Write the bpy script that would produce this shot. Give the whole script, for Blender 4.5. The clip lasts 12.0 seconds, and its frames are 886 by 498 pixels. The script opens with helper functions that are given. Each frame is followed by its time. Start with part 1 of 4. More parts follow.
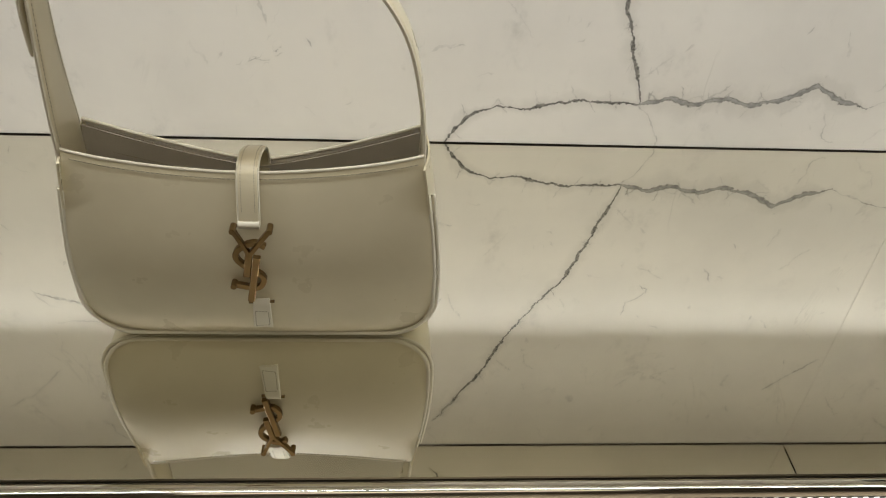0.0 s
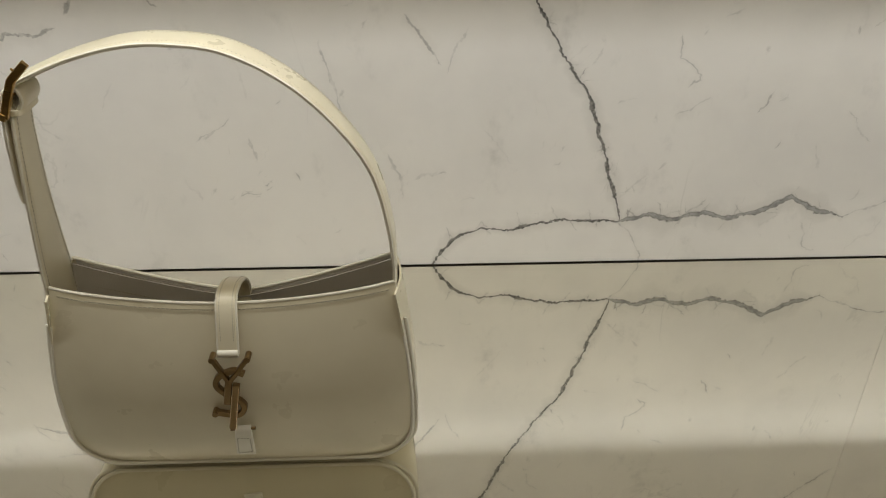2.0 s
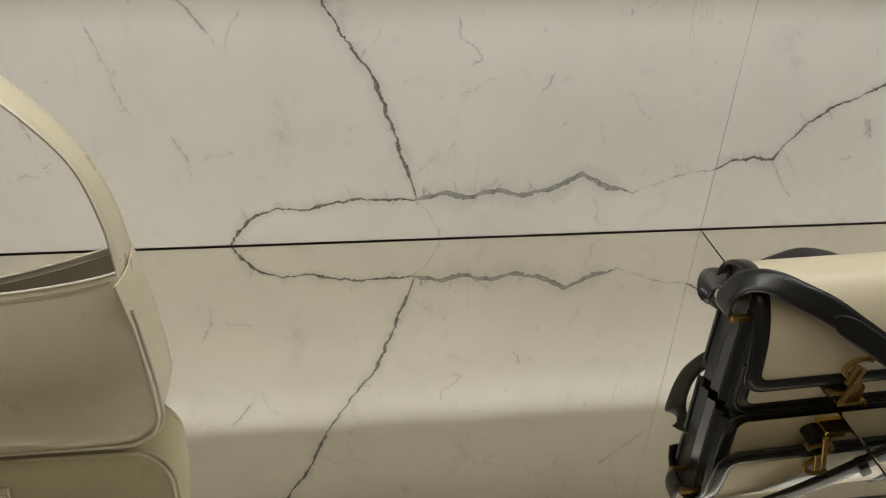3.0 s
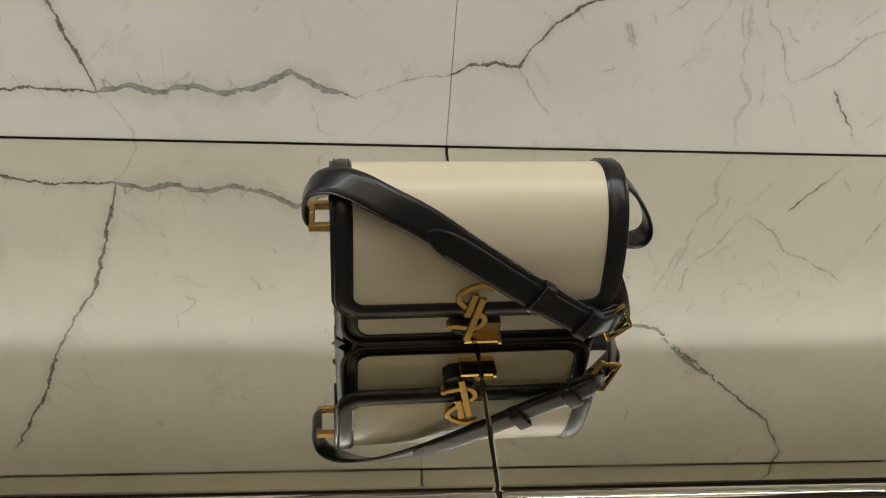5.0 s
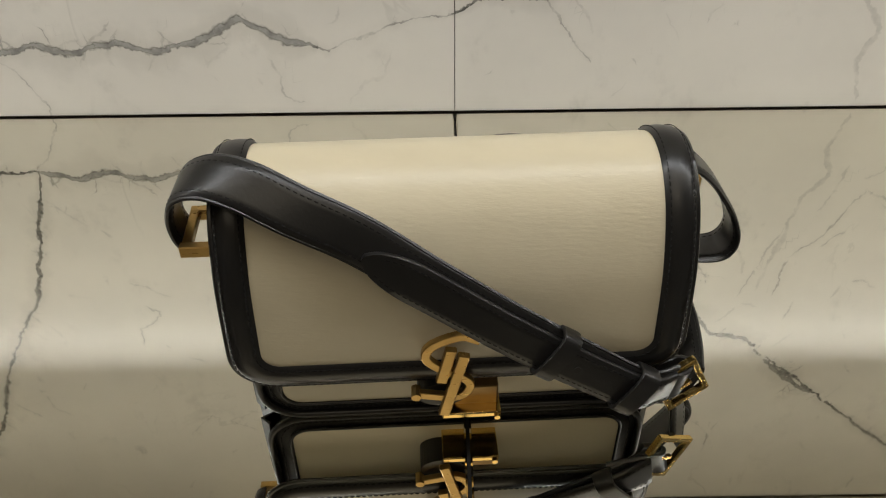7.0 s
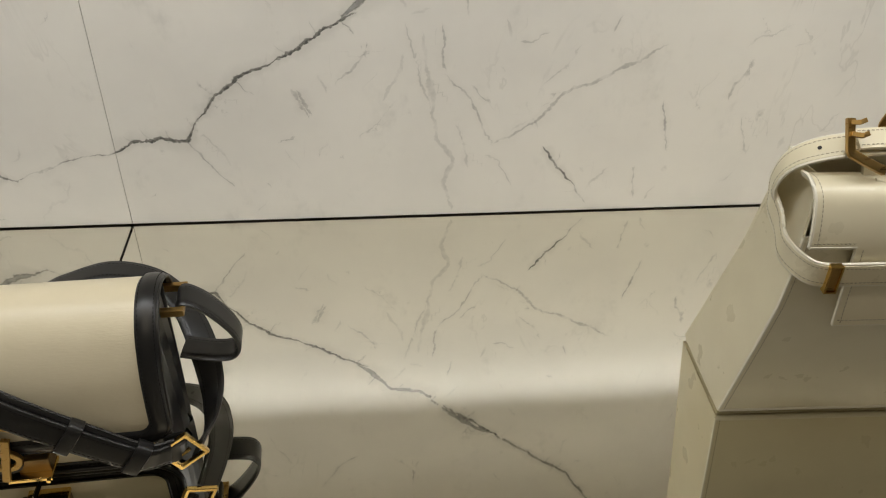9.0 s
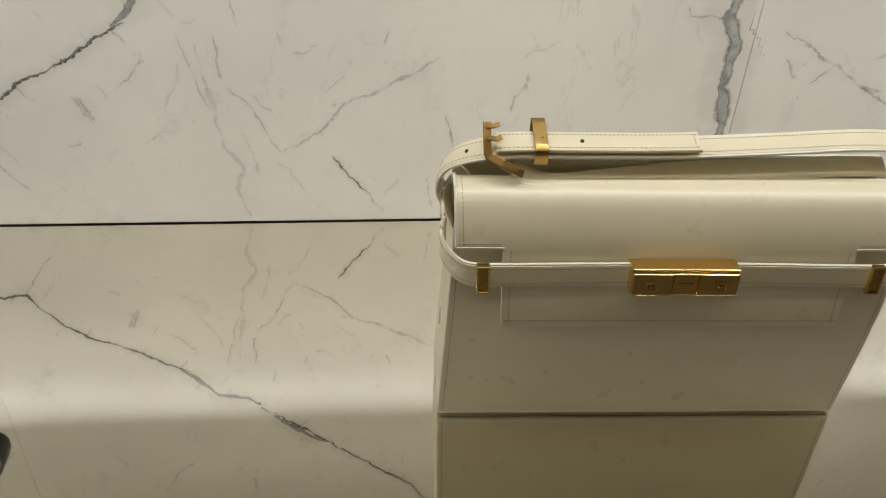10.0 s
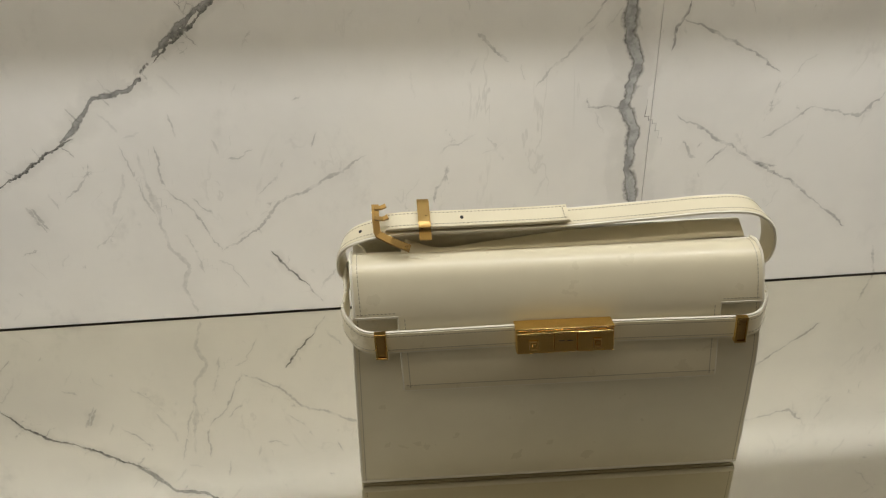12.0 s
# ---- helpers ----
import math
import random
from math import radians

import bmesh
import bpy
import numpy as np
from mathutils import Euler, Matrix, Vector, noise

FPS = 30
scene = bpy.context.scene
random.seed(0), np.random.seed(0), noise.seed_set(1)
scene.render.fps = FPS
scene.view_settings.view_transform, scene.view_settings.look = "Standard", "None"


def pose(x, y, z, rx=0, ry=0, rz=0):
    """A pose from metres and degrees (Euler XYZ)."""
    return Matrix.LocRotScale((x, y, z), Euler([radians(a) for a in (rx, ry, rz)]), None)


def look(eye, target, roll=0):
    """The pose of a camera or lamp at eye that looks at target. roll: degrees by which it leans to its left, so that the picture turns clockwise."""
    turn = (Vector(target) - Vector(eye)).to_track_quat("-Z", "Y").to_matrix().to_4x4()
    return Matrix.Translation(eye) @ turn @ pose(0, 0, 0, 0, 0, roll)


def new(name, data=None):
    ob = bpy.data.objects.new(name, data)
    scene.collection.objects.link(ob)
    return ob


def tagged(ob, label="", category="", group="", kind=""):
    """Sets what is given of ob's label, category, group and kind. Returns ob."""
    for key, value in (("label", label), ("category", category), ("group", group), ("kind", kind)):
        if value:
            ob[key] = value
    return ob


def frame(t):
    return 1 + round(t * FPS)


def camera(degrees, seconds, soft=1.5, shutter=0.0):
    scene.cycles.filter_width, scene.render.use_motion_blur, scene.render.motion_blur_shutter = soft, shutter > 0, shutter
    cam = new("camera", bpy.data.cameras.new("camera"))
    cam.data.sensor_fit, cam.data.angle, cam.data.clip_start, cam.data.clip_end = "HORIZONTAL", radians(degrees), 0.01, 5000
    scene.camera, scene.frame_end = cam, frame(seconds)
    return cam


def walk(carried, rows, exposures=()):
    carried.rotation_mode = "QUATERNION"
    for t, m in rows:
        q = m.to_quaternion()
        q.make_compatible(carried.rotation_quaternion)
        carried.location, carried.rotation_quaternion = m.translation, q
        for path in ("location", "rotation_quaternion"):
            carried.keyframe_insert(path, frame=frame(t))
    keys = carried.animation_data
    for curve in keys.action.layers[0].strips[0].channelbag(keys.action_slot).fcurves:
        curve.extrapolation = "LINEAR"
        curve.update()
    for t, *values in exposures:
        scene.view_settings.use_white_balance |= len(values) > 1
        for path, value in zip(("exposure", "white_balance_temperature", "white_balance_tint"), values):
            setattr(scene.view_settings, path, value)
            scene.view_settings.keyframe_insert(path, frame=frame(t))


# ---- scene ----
# the camera: seconds, place, yaw, pitch, lean to the right
EXPOSURES = [(0.0, 0.12), (0.5, 0.07), (1.0, 0.0), (2.0, -0.12), (3.2, -0.12), (5.0, -0.08), (5.6, 0.0), (6.5, -0.03), (8.5, 0.0), (12.0, 0.0)]
cam = camera(57.55, 12.0, 1.1)
PATH = [
    (0, -0.0574, -0.7456, 0.4539, -4.92, -38.78, -3.74),
    (0.5, -0.0695, -0.7374, 0.4652, -2.85, -34.67, -2.72),
    (1, -0.0826, -0.7318, 0.4885, -0.38, -28.93, -1.44),
    (1.5, -0.0732, -0.7462, 0.4773, -1.17, -29.72, -0.82),
    (2, -0.0236, -0.7619, 0.4681, -2.72, -30.43, -0.34),
    (2.5, 0.0726, -0.7789, 0.4806, -3.11, -31.56, -0.74),
    (3, 0.1146, -0.7664, 0.4874, -9.05, -32.90, -2.78),
    (4.8, 0.4380, -0.7550, 0.4296, -6.41, -35.28, -4.11),
    (5, 0.4612, -0.7332, 0.4080, -6.90, -36.20, -4.60),
    (5.5, 0.4841, -0.6021, 0.3618, -7.50, -38.26, -4.49),
    (6, 0.4890, -0.5262, 0.3099, -6.42, -39.14, -2.55),
    (6.5, 0.5170, -0.5374, 0.3053, -3.24, -39.16, -0.62),
    (6.7, 0.5238, -0.5466, 0.3038, -1.83, -39.12, 0.00),
    (8.3, 0.6717, -0.6276, 0.4244, 2.59, -37.18, 1.09),
    (8.5, 0.7133, -0.6536, 0.4379, 0.21, -37.00, -0.31),
    (9, 0.7665, -0.6658, 0.4580, -6.98, -36.77, -2.15),
    (9.5, 0.8755, -0.6641, 0.4596, -6.44, -36.01, -2.35),
    (10, 0.9803, -0.7079, 0.4609, -5.99, -35.06, -2.47),
    (10.5, 1.0433, -0.7570, 0.4687, -7.39, -32.79, -2.12),
    (11, 1.0558, -0.7682, 0.4712, -7.17, -29.12, -1.41),
    (11.5, 1.0505, -0.7728, 0.4680, -7.04, -27.55, -0.39),
    (12, 1.0425, -0.7703, 0.4719, -6.01, -27.66, 0.57),
]
walk(cam, [(t, pose(x, y, z, 90 + pitch, 0, yaw) @ pose(0, 0, 0, 0, 0, -lean)) for t, x, y, z, yaw, pitch, lean in PATH], EXPOSURES)

# ---- light: LED line recessed in the shelf above, added fill at its edge, dim shop beyond ----
world = bpy.data.worlds.new("shop_dark")
world.use_nodes = True
world.node_tree.nodes["Background"].inputs[0].default_value = (0.9, 0.8, 0.65, 1)
world.node_tree.nodes["Background"].inputs[1].default_value = 0.02
scene.world = world


def area_lamp(name, size_x, size_y, watts, colour, m):
    data = bpy.data.lights.new(name, "AREA")
    data.shape, data.size, data.size_y, data.energy, data.color = "RECTANGLE", size_x, size_y, watts, colour
    ob = new(name, data)
    ob.matrix_world = m
    return ob


CEIL, FRONT, JOINT, JOINT2 = 0.520, -0.431, 0.5445, 1.3400
X0, X1 = -1.5, 2.7
LED_WATTS, ROOM_WATTS, LEDGE_WATTS, EDGE_FILL_WATTS = 7.8, 13.0, 3.5, 1.9
LED_Y, LED_UP, SLOT_BACK = -0.310, 0.09, -0.2300
LED_COLOUR = (0.97, 0.985, 0.99)
area_lamp("led_and_fill_line", X1 - X0 - 0.1, 0.016, LED_WATTS, LED_COLOUR, look((0.6, LED_Y, CEIL + LED_UP - 0.002), (0.6, LED_Y + 0.001, 0)))
area_lamp("led_and_fill_line", X1 - X0 - 0.1, 0.010, LEDGE_WATTS, LED_COLOUR, look((0.6, FRONT + 0.004, -0.030), (0.6, FRONT - 0.05, -0.2)))
# added fill, no known lamp: stands in for mirror bounce on the upper wall
area_lamp("led_and_fill_line", X1 - X0 - 0.1, 0.010, EDGE_FILL_WATTS, (1.0, 0.90, 0.74), look((0.6, FRONT + 0.012, CEIL - 0.003), (0.6, FRONT + 0.312, CEIL - 0.303)))
area_lamp("shop_light", 2.2, 1.7, ROOM_WATTS, (1.0, 0.87, 0.66), look((0.4, -2.35, 2.55), (0.4, -2.35, 0)))

# ---- materials ----


def material(name, colour=(0.8, 0.8, 0.8), rough=0.5, metal=0.0):
    mat = bpy.data.materials.new(name)
    mat.use_nodes = True
    b = mat.node_tree.nodes["Principled BSDF"]
    b.inputs["Base Color"].default_value = (*colour, 1)
    b.inputs["Roughness"].default_value = rough
    b.inputs["Metallic"].default_value = metal
    return mat, mat.node_tree, b


def math_node(tree, op, a, b=None, clamp=False):
    n = tree.nodes.new("ShaderNodeMath")
    n.operation, n.use_clamp = op, clamp
    for i, v in enumerate((a, b)):
        if v is None:
            continue
        if isinstance(v, (int, float)):
            n.inputs[i].default_value = v
        else:
            tree.links.new(v, n.inputs[i])
    return n.outputs[0]


def noise_node(tree, scale, detail=4.0, rough=0.55, vector=None, distortion=0.0, stretch=None):
    n = tree.nodes.new("ShaderNodeTexNoise")
    n.inputs["Scale"].default_value, n.inputs["Detail"].default_value = scale, detail
    n.inputs["Roughness"].default_value, n.inputs["Distortion"].default_value = rough, distortion
    if vector is None:
        vector = tree.nodes.new("ShaderNodeTexCoord").outputs["Object"]
    if stretch:
        m = tree.nodes.new("ShaderNodeMapping")
        m.inputs["Scale"].default_value = stretch[:3]
        if len(stretch) > 3:
            m.inputs["Rotation"].default_value = (0, stretch[3], 0)
        tree.links.new(vector, m.inputs["Vector"])
        vector = m.outputs[0]
    tree.links.new(vector, n.inputs["Vector"])
    return n.outputs["Fac"]


def ramp_node(tree, value, lo, hi, a=0.0, b=1.0):
    n = tree.nodes.new("ShaderNodeMapRange")
    n.interpolation_type = "SMOOTHSTEP"
    for i, v in enumerate((value, lo, hi, a, b)):
        if isinstance(v, (int, float)):
            n.inputs[i].default_value = v
        else:
            tree.links.new(v, n.inputs[i])
    return n.outputs[0]


def mix_colour(tree, fac, a, b):
    n = tree.nodes.new("ShaderNodeMix")
    n.data_type = "RGBA"
    for slot, v in ((0, fac), (6, a), (7, b)):
        if isinstance(v, tuple):
            n.inputs[slot].default_value = (*v, 1)
        elif isinstance(v, (int, float)):
            n.inputs[slot].default_value = v
        else:
            tree.links.new(v, n.inputs[slot])
    return n.outputs[2]


def bump(tree, shader, height, strength, distance):
    n = tree.nodes.new("ShaderNodeBump")
    n.inputs["Strength"].default_value, n.inputs["Distance"].default_value = strength, distance
    tree.links.new(height, n.inputs["Height"])
    tree.links.new(n.outputs[0], shader.inputs["Normal"])


def marble_material():
    mat, t, b = material("white_veined_marble", rough=0.22)
    wide = noise_node(t, 34, 3)
    fine = noise_node(t, 70, 4)
    grit = noise_node(t, 260, 3)
    cloud = noise_node(t, 5, 5, 0.6)
    base = mix_colour(t, ramp_node(t, cloud, 0.35, 0.7), (0.80, 0.77, 0.715), (0.73, 0.702, 0.655))
    # faint stray threads and specks
    thread = noise_node(t, 9, 5, 0.6, distortion=0.8, stretch=(1.0, 1.0, 0.45, 0.6))
    thread = math_node(t, "ABSOLUTE", math_node(t, "SUBTRACT", thread, 0.5))
    patch = ramp_node(t, noise_node(t, 7, 2), 0.52, 0.72)
    thread = math_node(t, "MULTIPLY", ramp_node(t, thread, 0.0, 0.012, 1, 0), patch)
    base = mix_colour(t, math_node(t, "MULTIPLY", thread, 0.28), base, (0.40, 0.38, 0.34))
    # grey smudges
    smudge = math_node(t, "MULTIPLY", ramp_node(t, noise_node(t, 16, 5, 0.65, stretch=(1.0, 1.0, 0.6, 0.7)), 0.56, 0.74), ramp_node(t, noise_node(t, 90, 3), 0.3, 0.65))
    base = mix_colour(t, math_node(t, "MULTIPLY", smudge, 0.30), base, (0.40, 0.385, 0.35))
    speck = noise_node(t, 42, 2, 0.5, stretch=(1.0, 1.0, 0.55, -0.6))
    speck = math_node(t, "MULTIPLY", ramp_node(t, speck, 0.70, 0.80), ramp_node(t, grit, 0.35, 0.6))
    base = mix_colour(t, math_node(t, "MULTIPLY", speck, 0.48), base, (0.36, 0.34, 0.31))
    blotch = noise_node(t, 55, 3, 0.6)
    sway = noise_node(t, 32, 2)
    shift = math_node(t, "MULTIPLY", math_node(t, "SUBTRACT", sway, 0.5), 0.0070)
    for grain, size in ((fine, 0.0090), (grit, 0.0042)):
        shift = math_node(t, "ADD", shift, math_node(t, "MULTIPLY", math_node(t, "SUBTRACT", grain, 0.5), size))
    for layer in range(LAYERS):
        a = t.nodes.new("ShaderNodeAttribute")
        a.attribute_name = f"vein{layer}"
        s = t.nodes.new("ShaderNodeSeparateXYZ")
        t.links.new(a.outputs["Vector"], s.inputs[0])
        d, w, strength = s.outputs
        broken = math_node(t, "ADD", ramp_node(t, blotch, 0.36, 0.60, 0.25, 1.0), ramp_node(t, strength, 0.7, 1.1), True)
        strength = math_node(t, "MULTIPLY", strength, broken)
        near = math_node(t, "ABSOLUTE", math_node(t, "ADD", d, shift))
        width = math_node(t, "MULTIPLY", w, math_node(t, "ADD", math_node(t, "MULTIPLY", ramp_node(t, wide, 0.32, 0.68), 1.2), 0.75))
        ratio = math_node(t, "DIVIDE", near, math_node(t, "ADD", width, 0.00002))
        body = math_node(t, "MULTIPLY", ramp_node(t, ratio, 0.55, 1.35, 1, 0), math_node(t, "MINIMUM", strength, 1.0))
        halo = math_node(t, "MULTIPLY", ramp_node(t, ratio, 0.6, 9.0, 0.26, 0), math_node(t, "MINIMUM", strength, 1.0))
        base = mix_colour(t, halo, base, (0.45, 0.43, 0.39))
        # broad veins have a paler heart between dark edges
        heart = math_node(t, "MULTIPLY", ramp_node(t, ratio, 0.5, 0.75, 1, 0), ramp_node(t, strength, 1.1, 2.0))
        dark = mix_colour(t, ramp_node(t, grit, 0.35, 0.65), (0.10, 0.098, 0.09), (0.27, 0.255, 0.23))
        tone = mix_colour(t, heart, dark, mix_colour(t, ramp_node(t, fine, 0.35, 0.6), (0.28, 0.275, 0.265), (0.46, 0.45, 0.43)))
        base = mix_colour(t, body, base, tone)
    t.links.new(base, b.inputs["Base Color"])
    return mat


def mirror_material(name, colour, rough):
    mat, t, b = material(name, colour, rough, 1.0)
    smear = noise_node(t, 18, 4, 0.6)
    t.links.new(ramp_node(t, smear, 0.35, 0.75, rough, rough + 0.025), b.inputs["Roughness"])
    return mat


def leather_material(name, colour, dark, rough, grain, grain_scale=900, stretch=None, coat=0.0):
    mat, t, b = material(name, colour, rough)
    tone = noise_node(t, 35, 4)
    t.links.new(mix_colour(t, ramp_node(t, tone, 0.1, 0.9), colour, dark), b.inputs["Base Color"])
    g = noise_node(t, grain_scale, 3, stretch=stretch)
    soft = noise_node(t, 60, 2)
    both = math_node(t, "ADD", g, math_node(t, "MULTIPLY", soft, 0.6))
    bump(t, b, both, grain, 0.0004)
    t.links.new(ramp_node(t, tone, 0.0, 1.0, rough - 0.02, rough + 0.03), b.inputs["Roughness"])
    b.inputs["Coat Weight"].default_value = coat
    b.inputs["Coat Roughness"].default_value = 0.15
    return mat


def metal_material(name, colour, rough):
    mat, t, b = material(name, colour, rough, 1.0)
    n = noise_node(t, 120, 3, stretch=(1.0, 1.0, 6.0))
    t.links.new(ramp_node(t, n, 0.3, 0.7, rough - 0.05, rough + 0.07), b.inputs["Roughness"])
    return mat


def plain_material(name, colour, rough, spread=0.15, scale=20):
    mat, t, b = material(name, colour, rough)
    n = noise_node(t, scale, 4)
    low = tuple(c * (1 - spread) for c in colour)
    t.links.new(mix_colour(t, ramp_node(t, n, 0.3, 0.7), colour, low), b.inputs["Base Color"])
    return mat


LAYERS = 7
M_MARBLE = marble_material()
M_MIRROR = mirror_material("bronze_tinted_mirror", (0.86, 0.84, 0.75), 0.012)
M_STEEL = mirror_material("polished_steel", (0.74, 0.71, 0.65), 0.06)
M_DARK = plain_material("dark_backing", (0.02, 0.018, 0.015), 0.7)
M_CREAM = leather_material("ivory_smooth_leather", (0.70, 0.638, 0.465), (0.66, 0.598, 0.43), 0.28, 0.035)
M_CREAM_EDGE = leather_material("ivory_edge_paint", (0.73, 0.69, 0.57), (0.69, 0.65, 0.53), 0.42, 0.05)
M_LINING = leather_material("grey_suede_lining", (0.56, 0.53, 0.475), (0.50, 0.47, 0.42), 0.7, 0.3)
# darker than ivory: the shade in the needle holes is put into the thread
M_THREAD = plain_material("ivory_thread_hole_shade", (0.40, 0.355, 0.255), 0.7)
M_BEIGE = leather_material("beige_grained_leather", (0.70, 0.625, 0.455), (0.66, 0.585, 0.415), 0.33, 0.30, 500, (0.35, 1.0, 1.6))
M_BLACK = leather_material("black_leather", (0.012, 0.012, 0.012), (0.018, 0.017, 0.016), 0.30, 0.12, 600)
M_BLACK_THREAD = plain_material("black_thread", (0.006, 0.006, 0.006), 0.95)
M_GOLD = metal_material("aged_gold_metal", (0.50, 0.33, 0.12), 0.32)
M_GOLD_BRIGHT = metal_material("polished_gold_metal", (0.85, 0.60, 0.22), 0.16)
M_BRONZE = metal_material("dull_bronze_metal", (0.25, 0.17, 0.08), 0.34)
M_WALL = plain_material("taupe_plaster", (0.36, 0.32, 0.265), 0.8)
M_FLOOR = plain_material("pale_stone_floor", (0.50, 0.45, 0.37), 0.3, 0.2, 3)
M_LEDGE = plain_material("pale_marble_ledge", (0.60, 0.50, 0.36), 0.25, 0.15, 9)
M_LED = material("led_dot")[0]
M_LED.node_tree.nodes["Principled BSDF"].inputs["Emission Color"].default_value = (1.0, 0.93, 0.8, 1)
M_LED.node_tree.nodes["Principled BSDF"].inputs["Emission Strength"].default_value = 3.0

# ---- building blocks ----


def link_mesh(name, bm, mat, parent=None, label="", smooth=False):
    mesh = bpy.data.meshes.new(name)
    bm.normal_update()
    bm.to_mesh(mesh)
    bm.free()
    for f in mesh.polygons:
        f.use_smooth = smooth
    if smooth:
        mesh.set_sharp_from_angle(angle=math.radians(50))
    mesh.materials.append(mat)
    ob = new(name, mesh)
    ob.parent = parent
    if label:
        ob["label"] = label
    return ob


PLACE = [Matrix()]  # the size and stand of the thing that is being built


def part(name, bm, mat, parent, label="", smooth=False):
    bm.transform(PLACE[0])
    return link_mesh(name, bm, mat, parent, label, smooth)


def box_bm(x0, x1, y0, y1, z0, z1, bevel=0.0, segments=2):
    bm = bmesh.new()
    bmesh.ops.create_cube(bm, size=1.0)
    for v in bm.verts:
        v.co = Vector(((x0 + x1) / 2 + v.co.x * (x1 - x0), (y0 + y1) / 2 + v.co.y * (y1 - y0), (z0 + z1) / 2 + v.co.z * (z1 - z0)))
    if bevel:
        bmesh.ops.bevel(bm, geom=list(bm.edges), offset=bevel, segments=segments, affect="EDGES", profile=0.5)
    return bm


def structure(ob, label, category):
    return tagged(ob, label, category, kind="structure")


# ---- veins of the back wall: half width in millimetres, strength, way across the slabs ----
VEINS = []


def vein(width, strength, *way):
    VEINS.append((width * 0.001, strength, way, len(VEINS) % 5))


vein(1.0, 1.15, (0.0, 0.001), (0.022, 0.031), (0.053, 0.046), (0.087, 0.043), (0.138, 0.055), (0.169, 0.052), (0.202, 0.051))
vein(1.9, 1.7, (0.202, 0.051), (0.237, 0.059), (0.259, 0.051), (0.295, 0.061), (0.319, 0.052), (0.355, 0.06), (0.387, 0.077), (0.417, 0.062), (0.442, 0.056))
vein(0.6, .6, (0.438, 0.057), (0.452, 0.052), (0.485, 0.067), (0.512, 0.076), (0.54, 0.079))
vein(1.0, 1, (0.54, 0.079), (0.561, 0.09), (0.588, 0.092), (0.61, 0.09), (0.62, 0.108))
vein(0.6, .5, (0.61, 0.09), (0.626, 0.065), (0.645, 0.041))
vein(0.6, .6, (0.61, 0.09), (0.622, 0.11), (0.638, 0.135))
vein(0.9, 1, (0.622, 0.111), (0.642, 0.136), (0.668, 0.155), (0.693, 0.165), (0.717, 0.178), (0.741, 0.196), (0.765, 0.208))
vein(1.7, 1.6, (0.756, 0.206), (0.766, 0.215), (0.794, 0.248), (0.826, 0.254), (0.842, 0.27), (0.867, 0.298), (0.896, 0.325), (0.913, 0.335))
vein(1.1, 1, (0.204, 0.052), (0.179, 0.135), (0.16, 0.189), (0.13, 0.232), (0.093, 0.298), (0.069, 0.363), (0.007, 0.465))
vein(0.6, .35, (0.202, 0.051), (0.222, 0.031), (0.232, 0.009), (0.231, -0.004))
vein(0.8, .5, (-0.024, 0.275), (-0.01, 0.254), (0.01, 0.229))
vein(1.2, .6, (-0.481, 0.223), (-0.452, 0.234), (-0.418, 0.245), (-0.394, 0.259), (-0.368, 0.258), (-0.351, 0.265))
vein(1.5, .55, (-0.338, 0.278), (-0.328, 0.293), (-0.323, 0.309))
vein(0.8, .3, (-0.469, 0.272), (-0.438, 0.269), (-0.407, 0.271))
vein(0.8, .35, (-0.108, 0.249), (-0.096, 0.209), (-0.085, 0.167), (-0.08, 0.155))
vein(0.6, .4, (0.333, 0.176), (0.345, 0.195))
vein(0.6, .9, (0.941, 0.075), (0.958, 0.054), (0.978, 0.03))
vein(0.6, .4, (0.978, 0.03), (0.991, 0.009))
vein(1.0, .4, (0.895, 0.081), (0.934, 0.104), (0.955, 0.132), (0.983, 0.143), (1.014, 0.159), (1.044, 0.177))
vein(1.5, .25, (0.823, 0.189), (0.834, 0.12), (0.837, 0.086), (0.855, 0.062), (0.846, 0.038), (0.855, 0.008))
vein(0.6, .4, (0.844, 0.15), (0.869, 0.126), (0.89, 0.081))
vein(0.6, .55, (1.051, 0.122), (1.065, 0.069))
vein(0.6, .4, (1.035, 0.051), (1.04, 0.016))
vein(0.9, .45, (0.711, 0.137), (0.724, 0.114))
vein(0.7, .3, (0.402, 0.137), (0.41, 0.11))
vein(0.6, .3, (0.808, 0.198), (0.822, 0.148), (0.831, 0.12))
vein(0.6, .35, (0.992, 0.19), (0.998, 0.204))
vein(1.0, 1.3, (0.855, 0.281), (0.944, 0.359), (1.026, 0.428), (1.067, 0.496), (1.061, 0.554))
vein(4.3, 2, (1.308, 0.339), (1.309, 0.291), (1.321, 0.263), (1.311, 0.217), (1.325, 0.192), (1.321, 0.148), (1.33, 0.108), (1.329, 0.067))
vein(0.6, .6, (1.272, 0.227), (1.275, 0.218), (1.311, 0.217))
vein(0.9, .4, (1.264, 0.298), (1.281, 0.319), (1.291, 0.334))
vein(0.8, .7, (1.354, 0.273), (1.357, 0.295), (1.368, 0.321))
vein(0.8, .55, (1.365, 0.303), (1.411, 0.282), (1.443, 0.267), (1.47, 0.248))
vein(0.9, .5, (1.369, 0.205), (1.429, 0.171), (1.464, 0.147), (1.507, 0.125), (1.58, 0.066))
vein(0.9, .5, (1.407, 0.15), (1.429, 0.171))
vein(0.9, .5, (1.464, 0.147), (1.486, 0.143))
vein(0.8, .4, (1.466, 0.176), (1.515, 0.208), (1.568, 0.196), (1.593, 0.22))
vein(0.8, .4, (1.624, 0.037), (1.637, -0.005))
